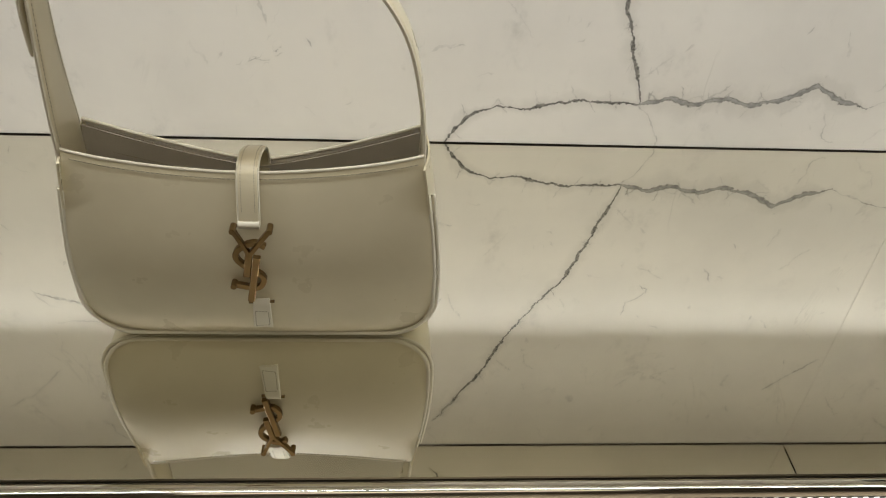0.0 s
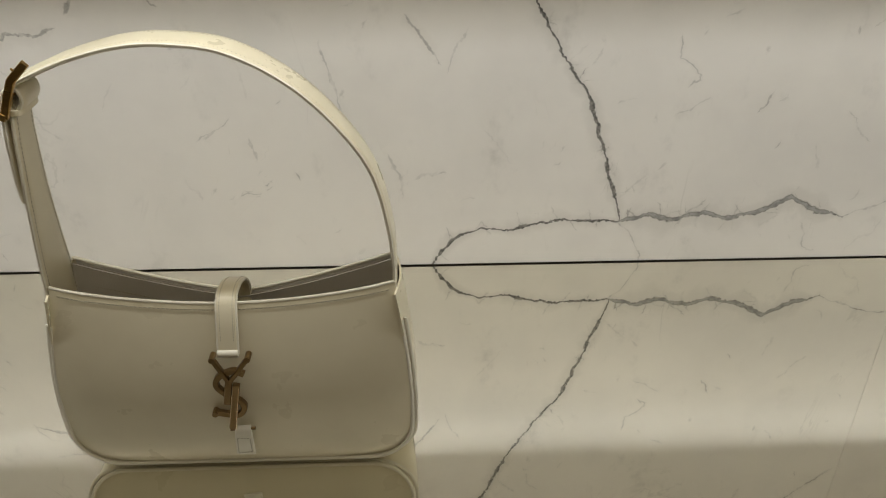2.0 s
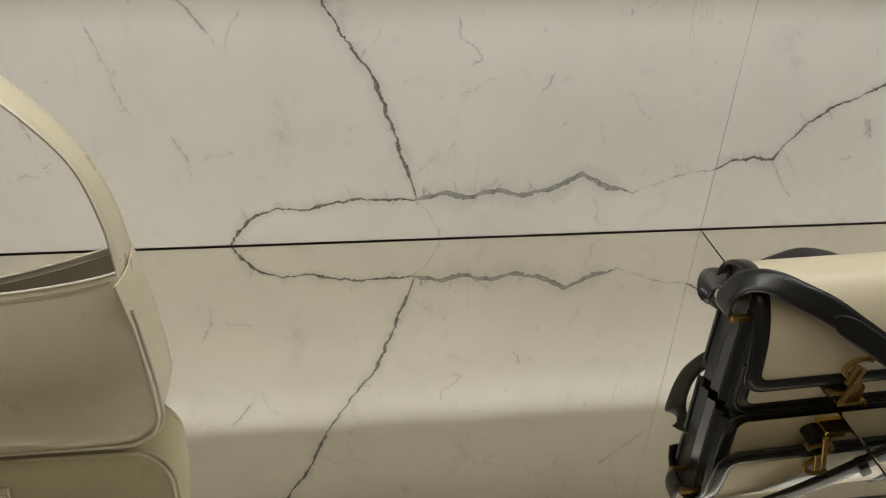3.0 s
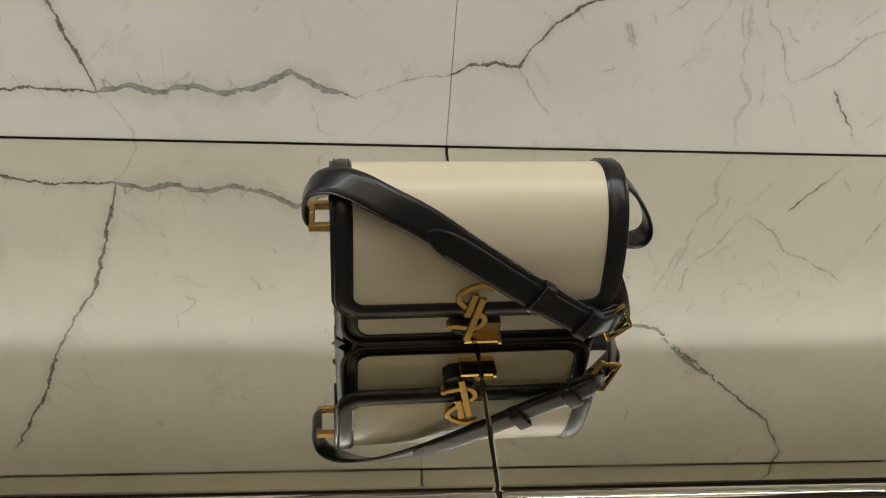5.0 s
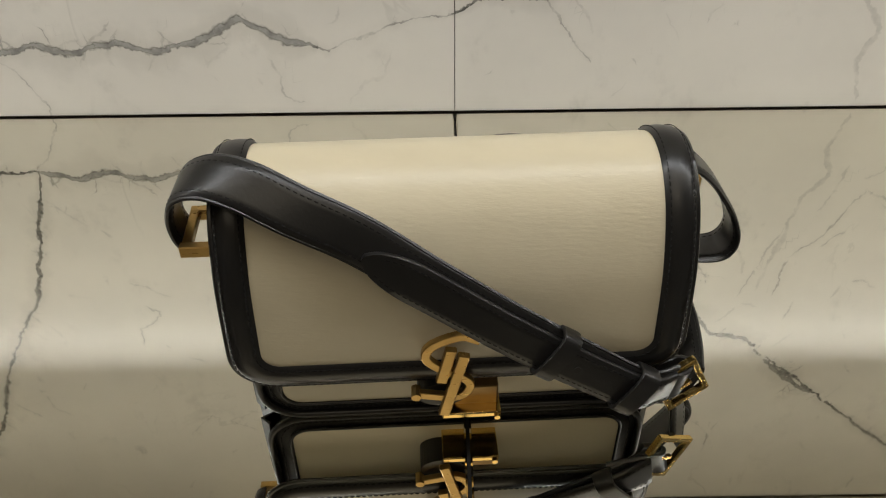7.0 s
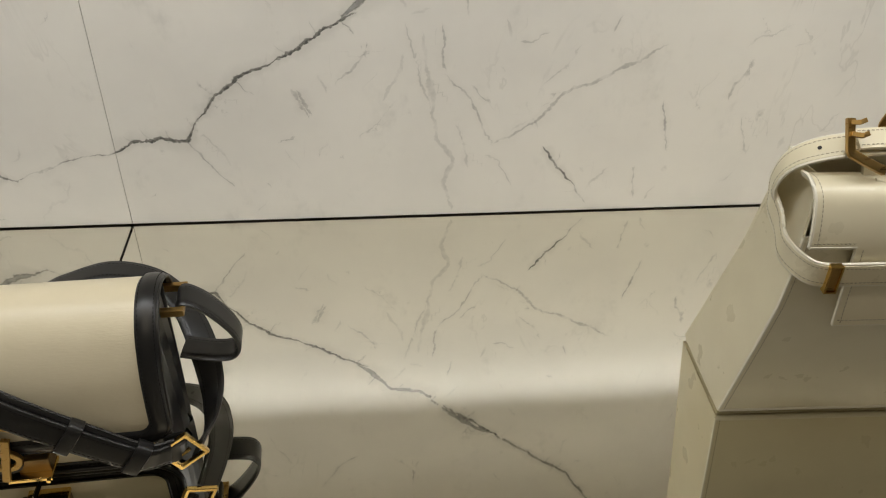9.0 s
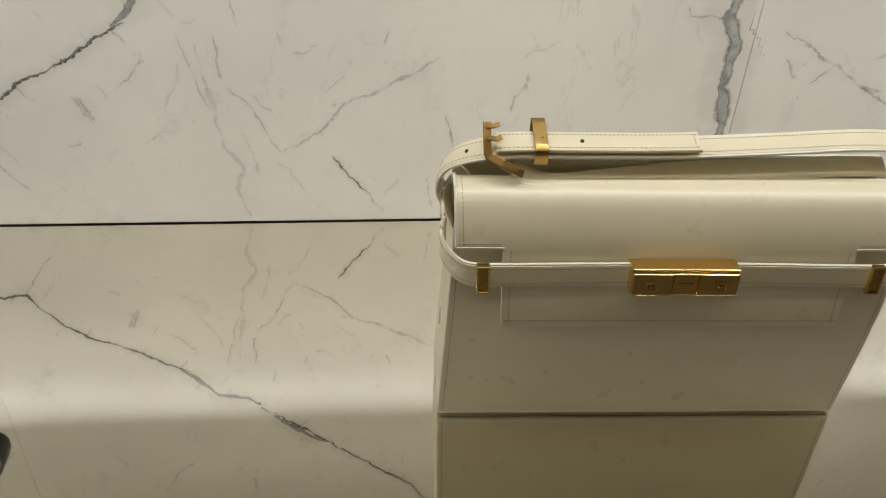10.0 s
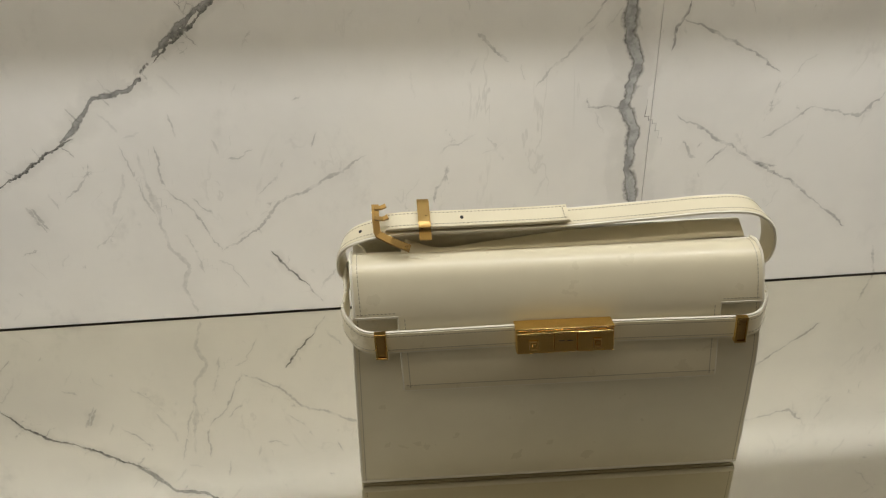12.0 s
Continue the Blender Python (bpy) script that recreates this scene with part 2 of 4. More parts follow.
vein(0.9, .35, (1.159, 0.296), (1.19, 0.268))
vein(0.9, .3, (1.219, 0.244), (1.246, 0.271), (1.277, 0.303))
vein(0.8, .35, (0.706, 0.139), (0.722, 0.112))
vein(0.8, .4, (0.858, 0.228), (0.864, 0.207))
vein(0.7, .5, (0.476, 0.398), (0.506, 0.363), (0.536, 0.334))
vein(0.7, .3, (-0.569, 0.432), (-0.533, 0.409), (-0.484, 0.359))
vein(0.6, .4, (0.703, 0.425), (0.724, 0.386), (0.748, 0.366))


dice = random.Random(11)
for width, strength, way, _ in list(VEINS):
    # short hairs that leave the stronger veins
    for a, b in zip(way, way[1:]):
        for _ in range(int(math.dist(a, b) / 0.016) if strength >= 0.9 and width < 0.003 else 0):
            u, size, turn = dice.random(), dice.uniform(0.006, 0.020), math.radians(dice.choice((118, 128, 300, 312, 65)) + dice.uniform(-12, 12))
            x, z = a[0] + (b[0] - a[0]) * u, a[1] + (b[1] - a[1]) * u
            way_out = [(x + size * j * math.cos(turn) / 2, z + size * j * math.sin(turn) / 2) for j in range(3)]
            VEINS.append((dice.uniform(0.25, 0.5) * 0.001, dice.uniform(0.2, 0.5), way_out, 5 + len(VEINS) % 2))
for k in range(420):
    x, z, size = dice.uniform(-1.0, 2.1), dice.uniform(0.0, 0.52), dice.choice((0.006, 0.010, 0.016, 0.026, 0.045))
    turn = math.radians(dice.choice((48, 55, 62, 110, 118, 125, 20)) + dice.uniform(-12, 12))
    way = [(x + size * j * math.cos(turn) / 3 + dice.uniform(-0.1, 0.1) * size, z + size * j * math.sin(turn) / 3 + dice.uniform(-0.1, 0.1) * size) for j in range(4)]
    VEINS.append((dice.uniform(0.3, 0.9) * 0.001, dice.choice((0.10, 0.14, 0.18, 0.22, 0.30, 0.42)), way, 5 + k % 2))


def vein_field(xs, zs, layer):
    """Signed distance to the nearest vein of the layer, its half width there and its strength, at each point of the slab."""
    shape = (len(zs), len(xs))
    field = np.zeros(shape + (3,))
    field[..., 0], field[..., 1] = 1.0, 1e-5
    best_all = np.full(shape, 9.0)
    for width, strength, way, where in VEINS:
        if where != layer:
            continue
        lo, hi = np.min(way, 0) - 0.035, np.max(way, 0) + 0.035
        i0, i1 = np.searchsorted(xs, (lo[0], hi[0]))
        j0, j1 = np.searchsorted(zs, (lo[1], hi[1]))
        if i0 == i1 or j0 == j1:
            continue
        X, Z = np.meshgrid(xs[i0:i1], zs[j0:j1])
        out, best = field[j0:j1, i0:i1], best_all[j0:j1, i0:i1]
        lengths = [math.dist(a, b) for a, b in zip(way, way[1:])]
        total, run = sum(lengths), 0.0
        for k, (a, b) in enumerate(zip(way, way[1:])):
            ux, uz = (b[0] - a[0]) / lengths[k], (b[1] - a[1]) / lengths[k]
            along = (X - a[0]) * ux + (Z - a[1]) * uz
            side = (X - a[0]) * uz - (Z - a[1]) * ux
            low = -0.03 if k == 0 else 0.0
            high = lengths[k] + (0.03 if k == len(lengths) - 1 else 0.0)
            dist = np.hypot(side, along - np.clip(along, low, high))
            s = (run + along) / total
            taper = np.clip(np.minimum(s, 1 - s) / 0.12 + 0.35, 0.0, 1.0) * np.clip(np.minimum(run + along, total - run - along) / 0.005 + 1.0, 0, 1)
            take = dist < best
            best[take] = dist[take]
            near = np.clip(2 - dist / 0.016, 0, 1)
            out[..., 0] = np.where(take, np.where(side >= 0, dist, -dist), out[..., 0])
            out[..., 1] = np.where(take, width * taper + 1e-5, out[..., 1])
            out[..., 2] = np.where(take, strength * near * np.clip(taper * 3, 0, 1), out[..., 2])
            run += lengths[k]
    return field.reshape(-1, 3)


def slab(name, x0, x1, z0, z1, parent):
    step = 0.004
    nx, nz = int((x1 - x0) / step) + 2, int((z1 - z0) / step) + 2
    xs, zs = np.linspace(x0, x1, nx), np.linspace(z0, z1, nz)
    X, Z = np.meshgrid(xs, zs)
    front = np.stack([X, 0 * X, Z], -1).reshape(-1, 3)
    back = np.array([(x0, 0.02, z0), (x1, 0.02, z0), (x1, 0.02, z1), (x0, 0.02, z1)])
    n = nx * nz
    idx = np.arange(n).reshape(nz, nx)
    quads = np.stack([idx[:-1, :-1], idx[:-1, 1:], idx[1:, 1:], idx[1:, :-1]], -1).reshape(-1, 4).tolist()
    quads.append([*idx[0, ::-1].tolist(), n, n + 1])
    quads.append([*idx[-1, :].tolist(), n + 2, n + 3])
    quads.append([*idx[:, 0].tolist(), n + 3, n])
    quads.append([*idx[::-1, -1].tolist(), n + 1, n + 2])
    mesh = bpy.data.meshes.new(name)
    mesh.from_pydata(np.concatenate([front, back]).tolist(), [], quads)
    for layer in range(LAYERS):
        data = np.zeros((n + 4, 3), np.float32)
        data[:, 0] = 1.0
        data[:n] = vein_field(xs, zs, layer)
        attr = mesh.attributes.new(f"vein{layer}", "FLOAT_VECTOR", "POINT")
        attr.data.foreach_set("vector", data.ravel())
    mesh.materials.append(M_MARBLE)
    ob = new(name, mesh)
    ob.parent = parent
    return ob


# ---- large structure ----
wall = structure(link_mesh("wall_back", box_bm(X0 - 0.3, X1 + 0.3, 0.022, 0.12, -1.0, 2.6), M_WALL), "wall behind the display clad with white veined marble slabs", "wall")
for a, b in ((X0, JOINT - 0.0003), (JOINT + 0.0003, JOINT2 - 0.0003), (JOINT2 + 0.0003, X1)):
    slab("marble_slab", a, b, 0.0008, CEIL - 0.0015, wall)


def shelf(name, z_top, label):
    """A thick display shelf: dark core, mirror panels above, polished front edge."""
    core = structure(link_mesh(name, box_bm(X0, X1, FRONT + 0.010, -0.004, z_top - 0.05, z_top - 0.006), M_DARK), label, "shelf")
    for a, b in ((X0, JOINT - 0.0009), (JOINT + 0.0009, X1)):
        part("mirror_panel", box_bm(a, b, FRONT + 0.006, -0.0028, z_top - 0.006, z_top, 0.0009, 1), M_MIRROR, core)
        bm = box_bm(a, b, FRONT - 0.006, FRONT + 0.004, z_top - 0.0095, z_top + 0.0005, 0.003, 3)
        part("front_trim", bm, M_STEEL, core, "polished steel front edge", True)
    part("back_strip", box_bm(X0, X1, -0.0026, -0.0004, z_top - 0.008, z_top - 0.003), M_STEEL, core)
    return core


core_shelf = shelf("shelf_lower", 0.0, "display shelf topped with tinted mirror, polished steel edge")


strip = bmesh.new()
for k in range(int((X1 - X0) / 0.008)):
    x = X0 + 0.004 + k * 0.008
    vs = [strip.verts.new((x + dx * 0.0016, FRONT - 0.0045 + 0.001 * (dz < 0), -0.0118 + dz * 0.0012)) for dx, dz in ((-1, -1), (1, -1), (1, 1), (-1, 1))]
    strip.faces.new(vs)
tagged(part("led_dots", strip, M_LED, core_shelf, "row of small warm LED dots under the front edge"), kind="stuff")
structure(link_mesh("ledge", box_bm(X0, X1, -0.80, 0.02, -0.42, -0.36, 0.004), M_LEDGE), "lower pale stone ledge in front of the shelf", "ledge")


def upper_shelf():
    """The shelf above: mirror underside with a recessed channel for the LED line near its front."""
    z = CEIL
    core = structure(link_mesh("shelf_upper", box_bm(X0, X1, FRONT, -0.002, z + LED_UP, z + LED_UP + 0.02), M_DARK), "upper display shelf with mirror underside and recessed light channel", "shelf")
    for a, b in ((X0, JOINT - 0.001), (JOINT + 0.001, X1)):
        part("mirror_panel", box_bm(a, b, SLOT_BACK, -0.002, z, z + LED_UP, 0.0006, 1), M_MIRROR, core)
    part("front_lip", box_bm(X0, X1, FRONT, LED_Y - 0.034, z, z + LED_UP), M_STEEL, core, "polished steel front lip of the light channel")
    return core


upper_shelf()
room = (("floor", (X0 - 0.9, X1 + 0.9, -3.3, 0.12, -1.05, -1.0), M_FLOOR, "pale stone shop floor"),
        ("ceiling", (X0 - 0.9, X1 + 0.9, -3.3, 0.12, 2.6, 2.65), M_WALL, "plain shop ceiling"),
        ("wall_front", (X0 - 0.9, X1 + 0.9, -3.35, -3.3, -1.0, 2.6), M_WALL, "plain taupe shop wall"),
        ("wall_left", (X0 - 0.95, X0 - 0.9, -3.3, 0.12, -1.0, 2.6), M_WALL, "plain taupe side wall"),
        ("wall_right", (X1 + 0.9, X1 + 0.95, -3.3, 0.12, -1.0, 2.6), M_WALL, "plain taupe side wall"))
for name, dims, mat, label in room:
    structure(link_mesh(name, box_bm(*dims), mat), label, name.split("_")[0])

# ---- shapes for leather goods ----


def spline(rows, count):
    """A smooth way through rows of numbers, at count even steps."""
    p = np.array(rows, float)
    if len(p) == 2:
        return p[0] + (p[1] - p[0]) * np.linspace(0, 1, count)[:, None]
    q = np.vstack([2 * p[0] - p[1], p, 2 * p[-1] - p[-2]])
    fine = []
    for i in range(1, len(q) - 2):
        u = np.linspace(0, 1, 16, endpoint=False)[:, None]
        a, b, c, d = q[i - 1], q[i], q[i + 1], q[i + 2]
        fine.append(0.5 * (2 * b + (c - a) * u + (2 * a - 5 * b + 4 * c - d) * u**2 + (3 * b - a - 3 * c + d) * u**3))
    fine = np.vstack([*fine, q[-2][None]])
    run = np.concatenate([[0], np.cumsum(np.linalg.norm(np.diff(fine[:, :3], axis=0), axis=1))])
    even = np.linspace(0, run[-1], count)
    return np.stack([np.interp(even, run, fine[:, k]) for k in range(fine.shape[1])], 1)


def unit(v):
    return v / (np.linalg.norm(v, axis=-1, keepdims=True) + 1e-12)


def mesh_bm(verts, faces):
    bm = bmesh.new()
    vs = [bm.verts.new(v) for v in verts]
    for f in faces:
        bm.faces.new([vs[i] for i in f])
    bmesh.ops.recalc_face_normals(bm, faces=list(bm.faces))
    return bm


def rings_bm(rings, closed=False, caps=True):
    """A skin over rings of points."""
    n, k = rings.shape[:2]
    faces = []
    for i in range(n if closed else n - 1):
        j = (i + 1) % n
        for m in range(k):
            faces.append((i * k + m, i * k + (m + 1) % k, j * k + (m + 1) % k, j * k + m))
    if caps and not closed:
        faces += [tuple(range(k)), tuple((n - 1) * k + m for m in range(k))]
    return mesh_bm(rings.reshape(-1, 3), faces)


def ribbon_bm(way, across, width, thick, closed=False):
    """A leather strap with rounded edges along a way; across: direction of its width."""
    way = np.array(way)
    tangent = np.roll(way, -1, 0) - np.roll(way, 1, 0) if closed else np.gradient(way, axis=0)
    tangent = unit(tangent)
    across = np.broadcast_to(np.array(across, float), way.shape)
    across = unit(across - (across * tangent).sum(1, keepdims=True) * tangent)
    out = np.cross(tangent, across)
    w = np.broadcast_to(np.array(width, float), (len(way),))[:, None] / 2
    t = thick / 2
    rings = []
    for a, o in ((-1, -0.35), (-1, 0.35), (-0.93, 0.9), (-0.5, 1.0), (0, 1.0), (0.5, 1.0), (0.93, 0.9), (1, 0.35), (1, -0.35), (0.93, -0.9), (0.5, -1), (0, -1), (-0.5, -1), (-0.93, -0.9)):
        rings.append(way + across * w * a + out * t * o)
    return rings_bm(np.stack(rings, 1), closed), across, out


def tube_bm(way, radius, sides=8, closed=False, flat=1.0):
    way = np.array(way)
    tangent = unit(np.roll(way, -1, 0) - np.roll(way, 1, 0) if closed else np.gradient(way, axis=0))
    ref = np.array([0.0, 1.0, 0.0])
    a = unit(np.cross(tangent, np.where(np.abs(tangent @ ref)[:, None] > 0.9, np.array([1.0, 0, 0]), ref)))
    b = np.cross(tangent, a)
    r = np.broadcast_to(np.array(radius, float), (len(way),))[:, None]
    rings = [way + r * (a * math.cos(q) + b * flat * math.sin(q)) for q in np.linspace(0, 2 * math.pi, sides, endpoint=False)]
    return rings_bm(np.stack(rings, 1), closed)


def bar_bm(way, across, width, depth, closed=False):
    """A bar with square edges along a way (metal fittings)."""
    way = np.array(way, float)
    tangent = unit(np.roll(way, -1, 0) - np.roll(way, 1, 0) if closed else np.gradient(way, axis=0))
    across = np.broadcast_to(np.array(across, float), way.shape)
    across = unit(across - (across * tangent).sum(1, keepdims=True) * tangent)
    out = np.cross(tangent, across)
    w = np.broadcast_to(np.array(width, float), (len(way),))[:, None] / 2
    d, c = depth / 2, 0.8
    corners = ((-1, -c), (-1, c), (-c, 1), (c, 1), (1, c), (1, -c), (c, -1), (-c, -1))
    return rings_bm(np.stack([way + across * w * a + out * d * o for a, o in corners], 1), closed)


def frame_bm(centre, right, up, half_w, half_h, bar, depth, gap=False):
    """A rectangular ring of metal bar, mitred."""
    centre, right, up = (np.array(v, float) for v in (centre, right, up))
    out = np.cross(right, up)
    verts, faces = [], []
    for sx, sz in ((-1, -1), (1, -1), (1, 1), (-1, 1)):
        for inner in (0, bar):
            for d in (-depth / 2, depth / 2):
                verts.append(centre + right * sx * (half_w - inner) + up * sz * (half_h - inner) + out * d)
    for i in range(3 if gap else 4):
        a, b = i * 4, ((i + 1) % 4) * 4
        faces += [(a, b, b + 1, a + 1), (a + 2, a + 3, b + 3, b + 2), (a, a + 2, b + 2, b), (a + 1, b + 1, b + 3, a + 3)]
    if gap:
        faces += [(0, 1, 3, 2), (12, 14, 15, 13)]
    bm = mesh_bm(verts, faces)
    bmesh.ops.bevel(bm, geom=list(bm.edges), offset=bar * 0.14, segments=1, affect="EDGES")
    return bm


def grid_normals(g):
    return unit(np.cross(np.gradient(g, axis=0), np.gradient(g, axis=1)))


def sheet_bm(g, thick, flip=False):
    """A sheet of leather with thickness over a grid of points."""
    nu, nv = g.shape[:2]
    n = grid_normals(g) * (-1 if flip else 1)
    verts = np.concatenate([g.reshape(-1, 3), (g - n * thick).reshape(-1, 3)])
    m = nu * nv
    idx = np.arange(m).reshape(nu, nv)
    faces = []
    for i in range(nu - 1):
        for j in range(nv - 1):
            q = (idx[i, j], idx[i + 1, j], idx[i + 1, j + 1], idx[i, j + 1])
            faces += [q, tuple(m + k for k in reversed(q))]
    rim = [*idx[:, 0], *idx[-1, 1:], *idx[-2::-1, -1], *idx[0, -2:0:-1]]
    for a, b in zip(rim, rim[1:] + rim[:1]):
        faces.append((a, a + m, b + m, b))
    return mesh_bm(verts.tolist(), [tuple(int(k) for k in f) for f in faces])


def stitch_bm(way, normal, pitch=0.0030, length=0.0021, radius=0.00032, lift=0.0):
    """A row of stitches along a way, slightly sunk at their ends."""
    way = np.array(way, float)
    normal = np.broadcast_to(np.array(normal, float), way.shape)
    run = np.concatenate([[0], np.cumsum(np.linalg.norm(np.diff(way, axis=0), axis=1))])
    verts, faces = [], []

    def at(s):
        return np.array([np.interp(s, run, way[:, k]) for k in range(3)]), unit(np.array([np.interp(s, run, normal[:, k]) for k in range(3)]))

    for s in np.arange(pitch / 2, run[-1] - length, pitch):
        (a, na), (b, nb) = at(s), at(s + length)
        side = unit(np.cross(b - a, na)) * radius
        mid, base = (a + b) / 2 + na * (lift + radius), len(verts)
        verts += [a - side, a + side, mid - side, mid + side, b - side, b + side, a - na * radius, b - na * radius]
        for f in ((0, 1, 3, 2), (2, 3, 5, 4), (0, 2, 4, 7, 6), (1, 6, 7, 5, 3), (0, 6, 1), (4, 5, 7)):
            faces.append(tuple(base + k for k in f))
    return mesh_bm(verts, faces)


def smooth_part(name, bm, mat, parent, label=""):
    return part(name, bm, mat, parent, label, True)


def seam(bm, parent, mat, label=""):
    return part("stitching", bm, mat, parent, label)


def ornament(parent, mat, x, z, h, y, wide, depth, pins=True):
    """An interlaced metal ornament: a serpentine band woven with a forked bar and a slanted bar."""
    def bar(name, a, b, lift, thick, under):
        way = spline([(x + h * a[0] * wide, y - depth * lift, z + h * a[1]), (x + h * b[0] * wide, y - depth * lift, z + h * b[1])], 6)
        return part(name, bar_bm(way, (0, 1, 0), depth, h * thick), mat, under)

    clasp = part("clasp", bar_bm(spline([(x + h * a * wide, y, z + h * b) for a, b in SERPENT], 60), (0, 1, 0), depth, h * 0.068), mat, parent, "gold-toned interlaced ornament clasp")
    bar("slanted_bar", (0.06, 0.146), (-0.07, -0.50), 0.45, 0.082, clasp)
    bar("slanted_bar", (-0.02, 0.20), (-0.085, -0.134), 0.30, 0.082, clasp)
    for end in (-0.16, 0.22) if pins else ():
        bar("arm", (-0.02, 0.17), (end, 0.49), 0.30, 0.052, clasp)
    for a, b in ((-0.17, 0.50), (0.23, 0.50), (-0.25, -0.29)) if pins else ((-0.25, -0.29),):
        part("pin", tube_bm([(x + h * a * wide, y - depth * 0.8, z + h * b), (x + h * a * wide, y + depth * 1.2, z + h * b)], h * 0.036, 10), mat, clasp)
    return clasp


SERPENT = [(0.16, 0.27), (0.04, 0.32), (-0.13, 0.24), (-0.18, 0.12), (-0.10, 0.0), (0.06, -0.12), (0.10, -0.22), (0.01, -0.33), (-0.23, -0.29)]


# ---- ivory hobo bag ----
def hobo_bag():
    cx, yb = -0.1475, -0.236
    PLACE[0] = Matrix(((1.018, 0, 0, -0.0023), (0, 1, -0.058, 0.0024), (0, 0, 1.08, 0.001), (0, 0, 0, 1)))
    bag = tagged(new("hobo_bag"), "ivory smooth leather hobo handbag with gold clasp, on mirror shelf", "handbag")
    zb, r = 0.0022, 0.034

    def half(z):
        h = 0.1262 - 0.0106 * np.clip((z - 0.055) / 0.095, 0, 1) ** 1.5
        d = np.clip(1 - (z - zb) / r, 0, 1)
        return h - r * 0.95 + r * 0.95 * np.sqrt(np.clip(1 - d**2, 0, 1))

    def top_front(s):
        return 0.1382 + 0.0135 * np.abs(s) ** 1.8

    def top_back(s):
        return 0.1195 + 0.030 * np.abs(s) ** 1.25

    def front_y(s, v):
        belly = np.sin(np.pi * np.clip(v, 0, 1) ** 0.8) * (1 - 0.55 * np.abs(s) ** 2.5)
        return -0.2945 + 0.011 * np.clip(v - 0.45, 0, 1) ** 1.6 * 1.9 - 0.0105 * belly + 0.0025 * np.abs(s) ** 8

    def panel(top, y_of, nu=57, nv=37, inset=0.0, z_low=zb):
        s, v = np.meshgrid(np.linspace(-1, 1, nu), np.linspace(0, 1, nv) ** 1.35, indexing="ij")
        z = z_low + (top(s) - z_low) * v
        x = cx + s * (half(z) - inset)
        return np.stack([x, y_of(s, v), z], -1)

    front = panel(top_front, front_y)
    smooth_part("front_panel", sheet_bm(front, 0.002), M_CREAM, bag)
    back = panel(top_back, lambda s, v: yb + 0.004 * np.sin(np.pi * v) * (1 - s**2) - 0.002 * v)
    smooth_part("back_panel", sheet_bm(back, 0.002), M_CREAM, bag)
    inner = back[:, 8:] + np.array([0, -0.0025, -0.0035])
    smooth_part("lining", sheet_bm(inner, 0.0008, True), M_LINING, bag, "grey suede lining")
    s = np.linspace(-1, 1, 57)
    zt, drop = top_back(s), 0.017 + 0.004 * np.abs(s)
    strip = np.stack([np.stack([cx + s * (half(zt) - 0.0025), yb - 0.0042 + 0 * s, zt - 0.0012 - drop * k], -1) for k in np.linspace(0, 1, 5)], 1)
    smooth_part("facing", sheet_bm(strip, 0.0012, True), M_LINING, bag, "grey leather facing inside the opening")
    seam(stitch_bm(strip[:, 0] + np.array([0, -0.0003, -0.002]), (0, -1, 0)), bag, M_THREAD)
    seam(stitch_bm(strip[:, -1] + np.array([0, -0.0003, 0.0018]), (0, -1, 0)), bag, M_THREAD)
    # side and bottom gusset, from corner to corner
    zs = np.concatenate([np.linspace(0.147, zb + r, 16), zb + r * (1 - np.sin(np.linspace(0, np.pi / 2, 12)[1:]))])
    left = np.stack([cx - half(zs), zs], -1)
    around = np.vstack([left, np.stack([np.linspace(left[-1, 0], 2 * cx - left[-1, 0], 20)[1:-1], np.full(18, zb)], -1), left[::-1] * [-1, 1] + [2 * cx, 0]])
    gusset = np.stack([np.stack([around[:, 0] + np.sign(cx - around[:, 0]) * 0.0012, np.full(len(around), 0) + y, np.maximum(around[:, 1], 0.0014)], -1) for y in np.linspace(-0.2925, yb + 0.001, 7)], 1)
    bulge = np.sin(np.linspace(0, np.pi, 7))[None, :] * np.clip(around[:, 1:2] / 0.06, 0, 1)
    gusset[..., 0] += np.sign(gusset[..., 0] - cx) * 0.004 * bulge
    smooth_part("gusset", sheet_bm(gusset, 0.0015), M_CREAM, bag)
    smooth_part("inside_floor", box_bm(cx - 0.105, cx + 0.105, -0.285, yb - 0.002, 0.012, 0.016, 0.002), M_LINING, bag)
    # piping round the front panel and along the gusset's edge
    fy = np.array([np.interp(z, [0, 0.03, 0.08, 0.15], [-0.2945, -0.2955, -0.2945, -0.2855]) for z in around[:, 1]])
    pipe = np.stack([around[:, 0], fy, around[:, 1]], -1)[3:-3]
    smooth_part("piping", tube_bm(pipe + np.array([0, -0.0010, 0.0003]), 0.00155), M_CREAM_EDGE, bag)
    grow = np.stack([np.sign(pipe[:, 0] - cx) * 0.0030 * np.clip(pipe[:, 2] / 0.012, 0, 1), np.full(len(pipe), 0.0022), 0 * fy[3:-3]], -1)
    smooth_part("piping", tube_bm(pipe + grow, 0.0015), M_CREAM_EDGE, bag)
    pipe_b = np.stack([around[:, 0], np.full(len(around), yb), around[:, 1]], -1)[3:-3]
    smooth_part("piping", tube_bm(pipe_b, 0.0014), M_CREAM_EDGE, bag)
    # painted rims and their stitching
    rim = front[:, -1] + np.array([0, 0.001, 0.0003])
    smooth_part("rim", tube_bm(rim, 0.0013), M_CREAM_EDGE, bag)
    smooth_part("rim", tube_bm(back[:, -1] + np.array([0, -0.001, 0.0003]), 0.0013), M_CREAM_EDGE, bag)
